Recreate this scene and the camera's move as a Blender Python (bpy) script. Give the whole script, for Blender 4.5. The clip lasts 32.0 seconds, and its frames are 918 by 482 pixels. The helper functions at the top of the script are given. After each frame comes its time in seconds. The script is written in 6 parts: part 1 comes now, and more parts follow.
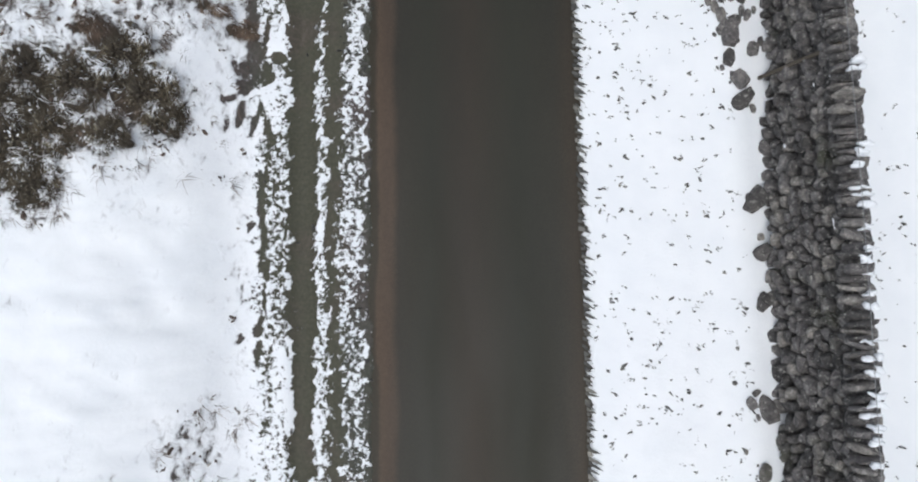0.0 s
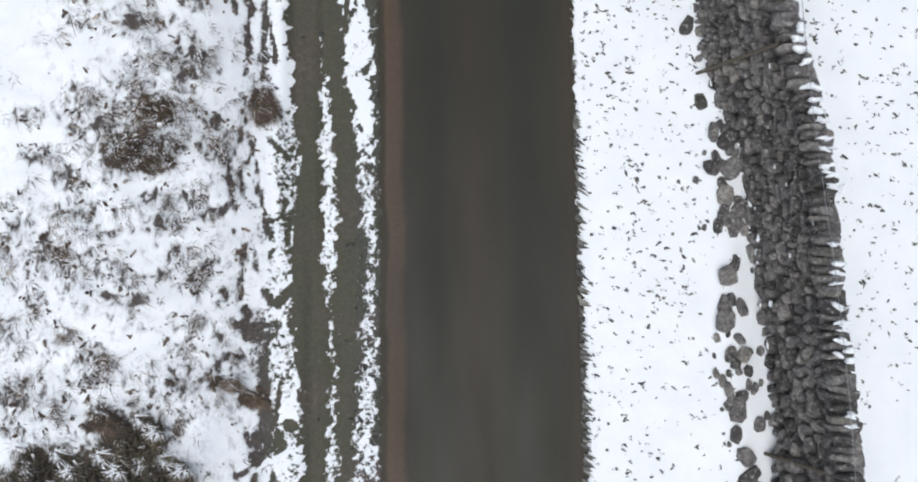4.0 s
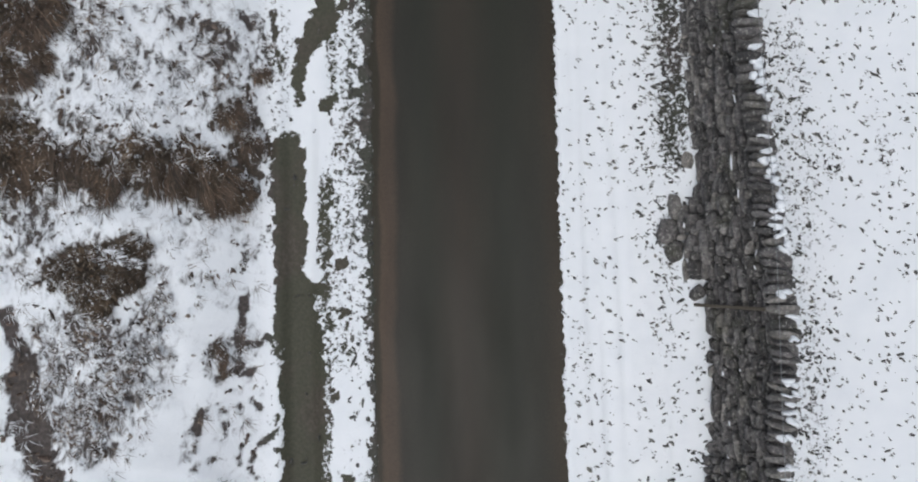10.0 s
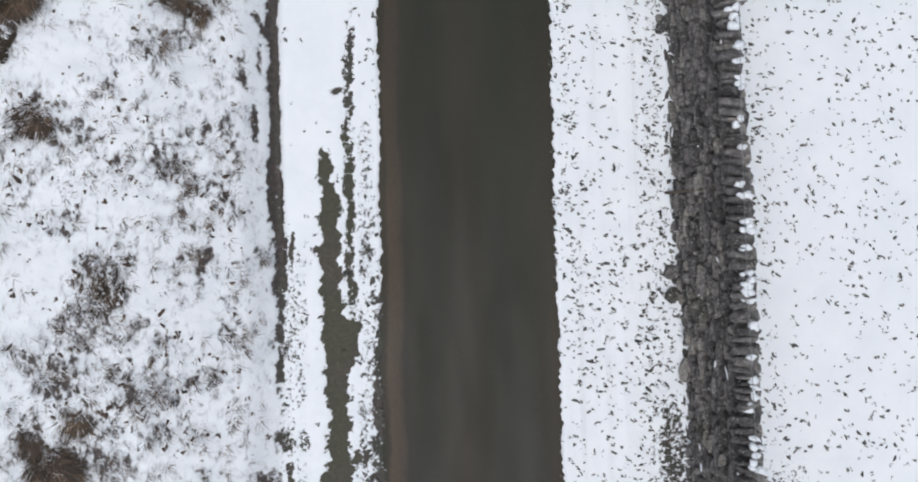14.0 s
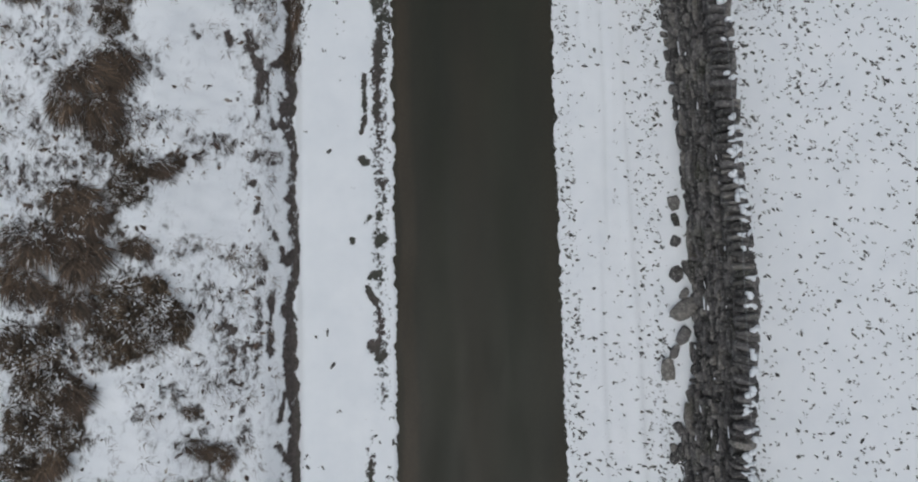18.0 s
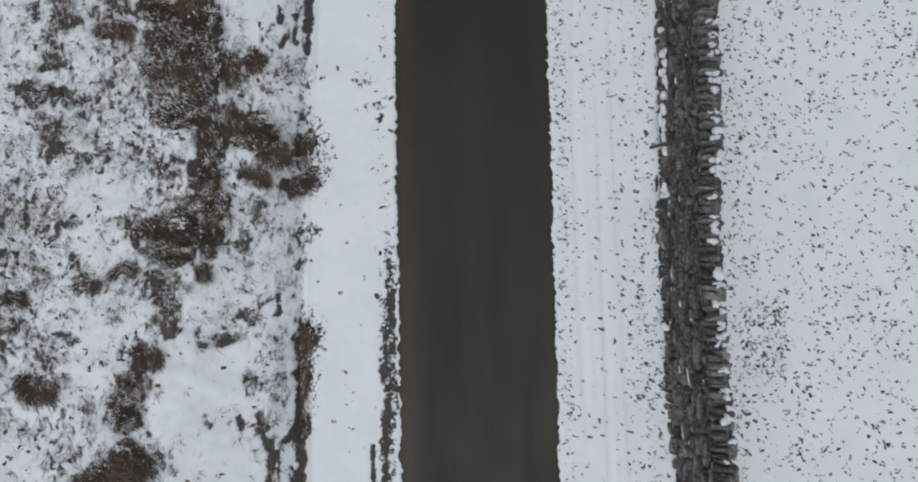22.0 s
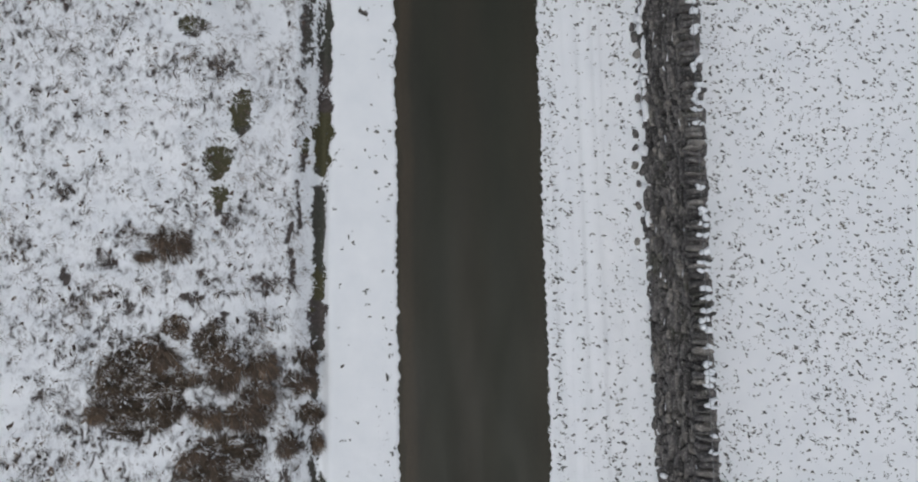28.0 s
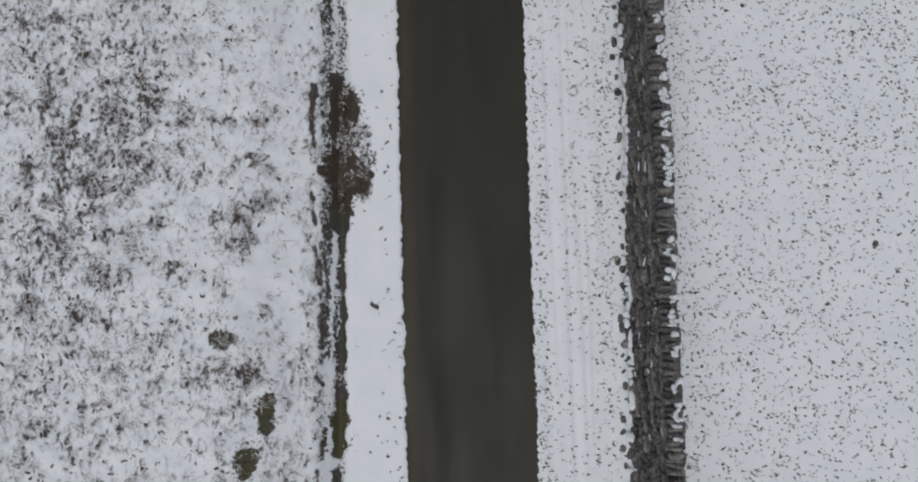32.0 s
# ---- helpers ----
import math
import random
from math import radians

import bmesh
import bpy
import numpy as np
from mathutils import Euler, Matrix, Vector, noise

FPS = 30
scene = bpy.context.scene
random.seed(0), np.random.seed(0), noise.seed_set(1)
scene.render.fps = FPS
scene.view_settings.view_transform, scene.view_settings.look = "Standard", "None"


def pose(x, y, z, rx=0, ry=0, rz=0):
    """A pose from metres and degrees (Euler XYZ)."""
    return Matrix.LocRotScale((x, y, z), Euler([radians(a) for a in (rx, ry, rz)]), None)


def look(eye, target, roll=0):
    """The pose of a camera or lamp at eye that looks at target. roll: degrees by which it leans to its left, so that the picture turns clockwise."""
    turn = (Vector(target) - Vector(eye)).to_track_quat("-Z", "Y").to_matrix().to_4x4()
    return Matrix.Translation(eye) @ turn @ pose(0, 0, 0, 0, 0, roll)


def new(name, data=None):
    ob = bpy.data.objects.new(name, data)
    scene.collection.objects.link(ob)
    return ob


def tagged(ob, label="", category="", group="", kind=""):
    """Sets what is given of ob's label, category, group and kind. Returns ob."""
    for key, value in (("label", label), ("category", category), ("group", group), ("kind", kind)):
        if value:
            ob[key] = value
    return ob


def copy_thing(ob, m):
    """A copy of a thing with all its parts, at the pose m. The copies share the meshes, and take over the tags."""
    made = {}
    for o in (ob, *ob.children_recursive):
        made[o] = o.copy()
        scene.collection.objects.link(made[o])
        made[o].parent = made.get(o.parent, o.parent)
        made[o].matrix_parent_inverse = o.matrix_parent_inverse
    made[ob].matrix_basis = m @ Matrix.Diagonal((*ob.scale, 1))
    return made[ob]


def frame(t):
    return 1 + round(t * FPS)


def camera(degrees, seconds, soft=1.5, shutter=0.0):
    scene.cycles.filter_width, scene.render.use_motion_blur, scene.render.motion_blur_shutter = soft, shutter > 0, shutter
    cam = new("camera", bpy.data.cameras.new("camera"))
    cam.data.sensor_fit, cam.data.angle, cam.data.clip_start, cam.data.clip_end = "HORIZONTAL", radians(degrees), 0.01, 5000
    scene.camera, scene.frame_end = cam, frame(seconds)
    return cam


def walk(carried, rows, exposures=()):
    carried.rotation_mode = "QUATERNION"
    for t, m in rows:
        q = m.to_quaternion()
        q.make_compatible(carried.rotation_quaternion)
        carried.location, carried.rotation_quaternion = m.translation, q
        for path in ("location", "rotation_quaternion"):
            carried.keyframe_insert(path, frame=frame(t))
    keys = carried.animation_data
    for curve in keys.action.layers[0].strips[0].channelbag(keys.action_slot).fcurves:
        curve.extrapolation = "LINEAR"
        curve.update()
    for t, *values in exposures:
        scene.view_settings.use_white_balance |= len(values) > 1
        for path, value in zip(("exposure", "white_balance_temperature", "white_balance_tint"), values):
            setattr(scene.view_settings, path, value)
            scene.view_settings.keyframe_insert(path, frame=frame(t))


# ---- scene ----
cam = camera(63.8, 32.0, soft=2.0)
PATH = [
    (0, -0.058, 0.693, 10.481, 6.811, 1.216, -0.976),
    (0.5, -0.104, 1.323, 10.586, 6.707, 1.119, -1.069),
    (1, -0.142, 1.975, 10.694, 6.559, 1.055, -1.132),
    (1.5, -0.172, 2.646, 10.802, 6.392, 1.026, -1.178),
    (2, -0.193, 3.336, 10.911, 6.224, 1.028, -1.209),
    (2.5, -0.204, 4.046, 11.018, 6.059, 1.051, -1.21),
    (3, -0.208, 4.798, 11.111, 5.833, 1.043, -1.141),
    (3.5, -0.212, 5.644, 11.147, 5.351, 0.849, -0.989),
    (4.5, -0.231, 7.328, 11.213, 4.37, 0.415, -0.738),
    (5.5, -0.264, 9.023, 11.276, 3.285, -0.087, -0.439),
    (6, -0.267, 9.812, 11.322, 3.102, -0.227, -0.52),
    (6.5, -0.25, 10.588, 11.382, 3.043, -0.232, -0.619),
    (7, -0.224, 11.372, 11.452, 3.009, -0.172, -0.696),
    (7.5, -0.194, 12.168, 11.527, 2.98, -0.082, -0.761),
    (8, -0.165, 12.975, 11.606, 2.962, 0.014, -0.824),
    (8.5, -0.144, 13.79, 11.684, 2.993, 0.081, -0.897),
    (9, -0.146, 14.602, 11.758, 3.167, 0.057, -0.994),
    (9.5, -0.175, 15.41, 11.832, 3.504, -0.077, -1.114),
    (10, -0.21, 16.235, 11.912, 3.855, -0.237, -1.225),
    (10.5, -0.232, 17.096, 12, 4.093, -0.339, -1.304),
    (11, -0.232, 17.997, 12.096, 4.185, -0.353, -1.34),
    (11.5, -0.212, 18.937, 12.194, 4.145, -0.286, -1.334),
    (12, -0.182, 19.907, 12.292, 4.003, -0.171, -1.294),
    (12.5, -0.155, 20.904, 12.389, 3.777, -0.055, -1.234),
    (13, -0.146, 21.93, 12.486, 3.455, 0.016, -1.197),
    (13.5, -0.162, 22.979, 12.583, 3.061, 0.019, -1.239),
    (14, -0.195, 24.026, 12.68, 2.686, -0.032, -1.349),
    (14.5, -0.24, 25.047, 12.772, 2.428, -0.126, -1.468),
    (15, -0.294, 26.011, 12.858, 2.405, -0.259, -1.523),
    (15.5, -0.347, 26.867, 12.94, 2.788, -0.389, -1.464),
    (16.5, -0.417, 28.466, 13.125, 3.902, -0.478, -1.37),
    (17.5, -0.484, 30.077, 13.311, 4.979, -0.55, -1.328),
    (18, -0.49, 30.922, 13.428, 5.279, -0.531, -1.297),
    (18.5, -0.485, 31.813, 13.558, 5.31, -0.501, -1.243),
    (19, -0.48, 32.73, 13.686, 5.188, -0.48, -1.206),
    (19.5, -0.475, 33.662, 13.804, 4.963, -0.461, -1.202),
    (20, -0.469, 34.597, 13.912, 4.692, -0.436, -1.211),
    (20.5, -0.461, 35.525, 14.008, 4.416, -0.41, -1.215),
    (21, -0.454, 36.443, 14.094, 4.156, -0.392, -1.209),
    (21.5, -0.448, 37.35, 14.167, 3.913, -0.389, -1.199),
    (22, -0.444, 38.247, 14.231, 3.687, -0.407, -1.193),
    (22.5, -0.442, 39.137, 14.289, 3.476, -0.444, -1.188),
    (23, -0.443, 40.017, 14.346, 3.296, -0.5, -1.172),
    (23.5, -0.449, 40.878, 14.406, 3.178, -0.581, -1.143),
    (24, -0.465, 41.718, 14.47, 3.131, -0.696, -1.12),
    (24.5, -0.492, 42.542, 14.537, 3.14, -0.843, -1.11),
    (25, -0.527, 43.342, 14.604, 3.222, -1.002, -1.108),
    (25.5, -0.548, 44.079, 14.667, 3.508, -1.083, -1.109),
    (26.5, -0.542, 45.446, 14.791, 4.425, -1.047, -1.138),
    (27.5, -0.532, 46.799, 14.896, 5.415, -1.002, -1.172),
    (28, -0.533, 47.521, 15.028, 5.647, -0.996, -1.187),
    (28.5, -0.537, 48.3, 15.237, 5.589, -1.003, -1.21),
    (29, -0.537, 49.103, 15.47, 5.428, -1.004, -1.23),
    (29.5, -0.533, 49.923, 15.716, 5.215, -0.996, -1.242),
    (30, -0.523, 50.755, 15.972, 4.971, -0.976, -1.249),
    (30.5, -0.506, 51.597, 16.24, 4.709, -0.938, -1.264),
    (31, -0.482, 52.448, 16.518, 4.436, -0.878, -1.304),
    (31.5, -0.451, 53.307, 16.808, 4.148, -0.794, -1.385),
    (32, -0.412, 54.177, 17.106, 3.837, -0.688, -1.521),
]
EXPOSURES = [(0, -0.49, 6160, 7), (3, -0.38, 6160, 7), (6, -0.59, 6160, 7), (9, -0.86, 6160, 7), (11, -0.65, 6160, 7), (13, -0.57, 6160, 8), (15, -0.81, 6160, 8), (17.5, -1.17, 6140, 6), (19, -1.27, 6090, 5), (22, -1.16, 6130, 6), (25, -1.03, 6160, 7), (29, -1.22, 6210, 7), (32, -1.30, 6260, 8)]
walk(cam, [(t, pose(x, y, z, rx, ry, rz)) for t, x, y, z, rx, ry, rz in PATH], EXPOSURES)

# ---- daylight: overcast winter sky ----
world = bpy.data.worlds.new("overcast_sky")
scene.world = world
world.use_nodes = True
wn, wl = world.node_tree.nodes, world.node_tree.links
sky = wn.new("ShaderNodeTexSky")
sky.sky_type, sky.sun_disc = "NISHITA", False
sky.sun_elevation, sky.sun_rotation = radians(72), radians(198)
sky.air_density, sky.dust_density, sky.ozone_density = 1.0, 6.0, 0.6
grey = wn.new("ShaderNodeHueSaturation")
grey.inputs["Saturation"].default_value = 0.55
wl.new(sky.outputs[0], grey.inputs["Color"])
wl.new(grey.outputs[0], wn["Background"].inputs[0])
wn["Background"].inputs[1].default_value = 0.15
sun = new("sun", bpy.data.lights.new("sun", "SUN"))
sun.data.energy, sun.data.angle, sun.data.color = 1.4, radians(70), (1.0, 0.985, 0.965)
sun.matrix_world = look((0, 0, 30), (3, 9, 0))


# ---- materials ----
def material(name, rough=0.8):
    m = bpy.data.materials.new(name)
    m.use_nodes = True
    b = m.node_tree.nodes["Principled BSDF"]
    b.inputs["Roughness"].default_value = rough
    return m, m.node_tree.nodes, m.node_tree.links, b


def noise_node(n, l, scale, detail=4, rough=0.6, stretch=None, offset=(0, 0, 0), warp=0.0, spin=0.0):
    tex = n.new("ShaderNodeTexNoise")
    tex.inputs["Distortion"].default_value = warp
    tex.inputs["Scale"].default_value, tex.inputs["Detail"].default_value, tex.inputs["Roughness"].default_value = scale, detail, rough
    geo = n.new("ShaderNodeNewGeometry")
    mp = n.new("ShaderNodeMapping")
    mp.inputs["Scale"].default_value = stretch or (1, 1, 1)
    mp.inputs["Location"].default_value, mp.inputs["Rotation"].default_value = offset, (0, 0, spin)
    l.new(geo.outputs["Position"], mp.inputs[0])
    l.new(mp.outputs[0], tex.inputs["Vector"])
    return tex.outputs["Fac"]


def ramp(n, l, fac, stops):
    r = n.new("ShaderNodeValToRGB")
    els = r.color_ramp.elements
    while len(els) < len(stops):
        els.new(0.5)
    for e, (p, c) in zip(els, stops):
        e.position, e.color = p, (*c, 1)
    l.new(fac, r.inputs[0])
    return r.outputs[0]


def maths(n, l, op, a, b, clamp=False):
    k = n.new("ShaderNodeMath")
    k.operation, k.use_clamp = op, clamp
    for i, v in enumerate((a, b)):
        if isinstance(v, (int, float)):
            k.inputs[i].default_value = v
        else:
            l.new(v, k.inputs[i])
    return k.outputs[0]


def mix(n, l, fac, a, b, kind="MIX"):
    k = n.new("ShaderNodeMix")
    k.data_type, k.blend_type = "RGBA", kind
    for s, v in ((k.inputs[0], fac), (k.inputs[6], a), (k.inputs[7], b)):
        if isinstance(v, (int, float)):
            s.default_value = v
        elif isinstance(v, tuple):
            s.default_value = (*v, 1)
        else:
            l.new(v, s)
    return k.outputs[2]


def bump(n, l, b, height, strength, distance):
    k = n.new("ShaderNodeBump")
    k.inputs["Strength"].default_value, k.inputs["Distance"].default_value = strength, distance
    l.new(height, k.inputs["Height"])
    l.new(k.outputs[0], b.inputs["Normal"])


def piece_random(n, l):
    """One random value a piece, for single objects and for joined islands alike."""
    info, geo = n.new("ShaderNodeObjectInfo"), n.new("ShaderNodeNewGeometry")
    return maths(n, l, "FRACT", maths(n, l, "ADD", info.outputs["Random"], geo.outputs["Random Per Island"]), 0)


def snow_colour(n, l):
    return ramp(n, l, noise_node(n, l, 1.3, 5, 0.6), [(0.25, (0.80, 0.83, 0.87)), (0.75, (0.88, 0.90, 0.93))])


def make_ground():
    m, n, l, b = material("snow_and_turf", 0.75)
    att = n.new("ShaderNodeAttribute")
    att.attribute_name = "bare"
    fine = noise_node(n, l, 7.0, 7, 0.62, warp=0.5, stretch=(1.25, 0.85, 1), spin=-0.7)
    coarse = noise_node(n, l, 1.9, 3, 0.5, offset=(3, 9, 1))
    spread = maths(n, l, "ADD", maths(n, l, "MULTIPLY", maths(n, l, "SUBTRACT", fine, 0.5), 1.6),
                   maths(n, l, "MULTIPLY", maths(n, l, "SUBTRACT", coarse, 0.5), 0.85))
    kind = n.new("ShaderNodeAttribute")
    kind.attribute_name = "green"
    small = noise_node(n, l, 15.0, 6, 0.68, warp=0.25, offset=(2, 5, 0))
    ragged = maths(n, l, "ADD", maths(n, l, "MULTIPLY", maths(n, l, "SUBTRACT", small, 0.5), 1.7), maths(n, l, "MULTIPLY", maths(n, l, "SUBTRACT", fine, 0.5), 0.7))
    cover = maths(n, l, "ADD", att.outputs["Fac"], mix(n, l, kind.outputs["Fac"], spread, ragged))
    crisp = ramp(n, l, cover, [(0.465, (0, 0, 0)), (0.50, (0.5, 0.5, 0.5)), (0.535, (1, 1, 1))])
    dusted = ramp(n, l, cover, [(0.24, (0, 0, 0)), (0.40, (0.13, 0.13, 0.13)), (0.49, (0.32, 0.32, 0.32)), (0.56, (0.68, 0.68, 0.68)), (0.64, (1, 1, 1))])
    mask = mix(n, l, kind.outputs["Fac"], dusted, crisp)
    turf = ramp(n, l, noise_node(n, l, 14, 6, 0.7, offset=(7, 0, 0)),
                [(0.3, (0.033, 0.026, 0.024)), (0.5, (0.066, 0.054, 0.050)), (0.62, (0.100, 0.083, 0.076)), (0.8, (0.175, 0.15, 0.138))])
    gate = ramp(n, l, noise_node(n, l, 0.9, 3, 0.5, offset=(0, 4, 0)), [(0.36, (0, 0, 0)), (0.55, (1, 1, 1))])
    mossy = maths(n, l, "SUBTRACT", kind.outputs["Fac"], 1.0, True)
    turf = mix(n, l, maths(n, l, "MULTIPLY", kind.outputs["Fac"], gate, True), turf,
               ramp(n, l, noise_node(n, l, 20, 4, 0.6), [(0.3, (0.034, 0.0345, 0.027)), (0.7, (0.073, 0.074, 0.058))]))
    turf = mix(n, l, mossy, turf, ramp(n, l, noise_node(n, l, 25, 4, 0.6), [(0.3, (0.040, 0.038, 0.017)), (0.7, (0.088, 0.081, 0.038))]))
    peat = n.new("ShaderNodeAttribute")
    peat.attribute_name = "peat"
    turf = mix(n, l, peat.outputs["Fac"], turf, ramp(n, l, noise_node(n, l, 16, 7, 0.72, offset=(4, 1, 0), stretch=(1.6, 0.8, 1)), [(0.3, (0.020, 0.015, 0.010)), (0.5, (0.050, 0.036, 0.024)), (0.62, (0.084, 0.061, 0.042)), (0.76, (0.17, 0.135, 0.105))]))
    l.new(mix(n, l, mask, snow_colour(n, l), turf), b.inputs["Base Color"])
    high = maths(n, l, "SUBTRACT", maths(n, l, "MULTIPLY", noise_node(n, l, 22, 5, 0.7), 0.25), mask)
    bump(n, l, b, high, 0.6, 0.03)
    return m


def make_snow():
    m, n, l, b = material("fresh_snow", 0.7)
    l.new(snow_colour(n, l), b.inputs["Base Color"])
    bump(n, l, b, noise_node(n, l, 30, 4, 0.6), 0.4, 0.01)
    return m


def make_asphalt():
    m, n, l, b = material("wet_asphalt", 0.5)
    pos, sep = n.new("ShaderNodeNewGeometry"), n.new("ShaderNodeSeparateXYZ")
    l.new(pos.outputs["Position"], sep.inputs[0])
    across = maths(n, l, "ADD", maths(n, l, "MULTIPLY", sep.outputs["X"], 1 / 3.2), 0.5)
    wander = maths(n, l, "MULTIPLY", maths(n, l, "SUBTRACT", noise_node(n, l, 0.6, 5, 0.6), 0.5), 0.09)
    lanes = ramp(n, l, maths(n, l, "ADD", across, wander),
                 [(0.0, (0.032, 0.029, 0.019)), (0.045, (0.034, 0.029, 0.020)), (0.062, (0.070, 0.050, 0.036)), (0.12, (0.060, 0.044, 0.033)), (0.15, (0.028, 0.0265, 0.021)),
                  (0.30, (0.0235, 0.0245, 0.0185)), (0.38, (0.029, 0.0265, 0.0205)), (0.47, (0.034, 0.0285, 0.0222)), (0.57, (0.029, 0.0268, 0.0205)), (0.68, (0.0235, 0.0248, 0.0185)),
                  (0.86, (0.028, 0.0268, 0.021)), (0.94, (0.037, 0.030, 0.022)), (1.0, (0.036, 0.031, 0.021))])
    plain = ramp(n, l, maths(n, l, "ADD", across, wander),
                 [(0.0, (0.036, 0.034, 0.024)), (0.08, (0.035, 0.033, 0.0235)), (0.16, (0.030, 0.031, 0.0225)), (0.30, (0.027, 0.0295, 0.0208)), (0.45, (0.031, 0.0318, 0.0232)), (0.68, (0.027, 0.0298, 0.0208)), (1.0, (0.033, 0.033, 0.0235))])
    later = n.new("ShaderNodeMapRange")
    later.inputs["To Max"].default_value = 0.65
    later.inputs["From Min"].default_value, later.inputs["From Max"].default_value = 20.0, 30.0
    l.new(sep.outputs["Y"], later.inputs["Value"])
    lanes = mix(n, l, later.outputs[0], lanes, plain)
    b.inputs["Specular IOR Level"].default_value = 0.27
    blot = ramp(n, l, noise_node(n, l, 0.8, 5, 0.6, stretch=(1.1, 0.28, 1)), [(0.3, (0.80, 0.82, 0.82)), (0.7, (1.22, 1.17, 1.13))])
    grain = ramp(n, l, noise_node(n, l, 90, 3, 0.7), [(0.35, (0.7, 0.7, 0.7)), (0.7, (1.4, 1.38, 1.34))])
    l.new(mix(n, l, 1.0, mix(n, l, 1.0, lanes, blot, "MULTIPLY"), grain, "MULTIPLY"), b.inputs["Base Color"])
    l.new(ramp(n, l, noise_node(n, l, 0.9, 4, 0.6, stretch=(2, 0.4, 1)), [(0.3, (0.38, 0.38, 0.38)), (0.7, (0.62, 0.62, 0.62))]), b.inputs["Roughness"])
    bump(n, l, b, noise_node(n, l, 70, 3, 0.7), 0.5, 0.006)
    return m


def make_stone():
    m, n, l, b = material("gritstone", 0.8)
    tone = ramp(n, l, piece_random(n, l), [(0.0, (0.052, 0.050, 0.051)), (0.25, (0.096, 0.091, 0.090)), (0.5, (0.138, 0.130, 0.131)), (0.75, (0.185, 0.178, 0.178)), (0.93, (0.225, 0.212, 0.20)), (1.0, (0.29, 0.275, 0.26))])
    stain = ramp(n, l, noise_node(n, l, 13, 8, 0.78), [(0.34, (0.42, 0.41, 0.41)), (0.5, (0.95, 0.94, 0.93)), (0.64, (1.8, 1.74, 1.66))])
    col = mix(n, l, 1.0, tone, stain, "MULTIPLY")
    moss = ramp(n, l, noise_node(n, l, 1.4, 5, 0.65, offset=(5, 2, 0)), [(0.55, (0, 0, 0)), (0.72, (0.6, 0.6, 0.6))])
    col = mix(n, l, moss, col, (0.075, 0.078, 0.045))
    lichen = ramp(n, l, noise_node(n, l, 21, 6, 0.7, offset=(1, 8, 3)), [(0.57, (0, 0, 0)), (0.625, (0.9, 0.9, 0.9))])
    l.new(mix(n, l, lichen, col, (0.42, 0.41, 0.38)), b.inputs["Base Color"])
    bump(n, l, b, noise_node(n, l, 24, 6, 0.75), 1.0, 0.03)
    return m


def make_blades(name, stops, rough=0.7):
    m, n, l, b = material(name, rough)
    geo = n.new("ShaderNodeNewGeometry")
    col = ramp(n, l, geo.outputs["Random Per Island"], stops)
    l.new(mix(n, l, 1.0, col, ramp(n, l, noise_node(n, l, 1.9, 5, 0.65), [(0.3, (0.58, 0.56, 0.55)), (0.5, (0.95, 0.94, 0.92)), (0.7, (1.6, 1.56, 1.42))]), "MULTIPLY"), b.inputs["Base Color"])
    return m


def make_litter():
    m, n, l, b = material("peaty_litter", 0.9)
    l.new(ramp(n, l, noise_node(n, l, 18, 6, 0.75), [(0.3, (0.018, 0.014, 0.010)), (0.55, (0.045, 0.034, 0.024)), (0.75, (0.10, 0.08, 0.055))]), b.inputs["Base Color"])
    bump(n, l, b, noise_node(n, l, 25, 5, 0.7), 1.0, 0.05)
    return m


def make_wood():
    m, n, l, b = material("weathered_wood", 0.85)
    l.new(ramp(n, l, noise_node(n, l, 14, 5, 0.7, stretch=(1, 6, 6)), [(0.3, (0.055, 0.045, 0.033)), (0.7, (0.13, 0.11, 0.085))]), b.inputs["Base Color"])
    bump(n, l, b, noise_node(n, l, 50, 4, 0.6), 0.5, 0.005)
    return m


M_GROUND, M_SNOW, M_ROAD, M_STONE, M_LITTER, M_WOOD = make_ground(), make_snow(), make_asphalt(), make_stone(), make_litter(), make_wood()
M_WIRE, _, _, wire_shader = material("galvanised_wire", 0.45)
wire_shader.inputs["Metallic"].default_value, wire_shader.inputs["Base Color"].default_value = 0.8, (0.32, 0.33, 0.34, 1)
M_RUSH = make_blades("rush_blades", [(0.0, (0.030, 0.023, 0.017)), (0.4, (0.062, 0.043, 0.030)), (0.75, (0.10, 0.066, 0.045)), (1.0, (0.21, 0.15, 0.11))])
M_HEATHER = make_blades("heather_twigs", [(0.0, (0.030, 0.021, 0.014)), (0.45, (0.066, 0.044, 0.028)), (0.8, (0.108, 0.072, 0.045)), (0.93, (0.19, 0.15, 0.11)), (1.0, (0.42, 0.39, 0.36))])
M_GORSE = make_blades("gorse_twigs", [(0.0, (0.027, 0.022, 0.016)), (0.45, (0.060, 0.047, 0.032)), (0.78, (0.098, 0.077, 0.05)), (0.9, (0.15, 0.13, 0.09)), (1.0, (0.30, 0.28, 0.22))])
M_FADED = make_blades("faded_twigs", [(0.0, (0.050, 0.036, 0.030)), (0.5, (0.112, 0.078, 0.062)), (0.85, (0.20, 0.16, 0.14)), (1.0, (0.48, 0.46, 0.44))])
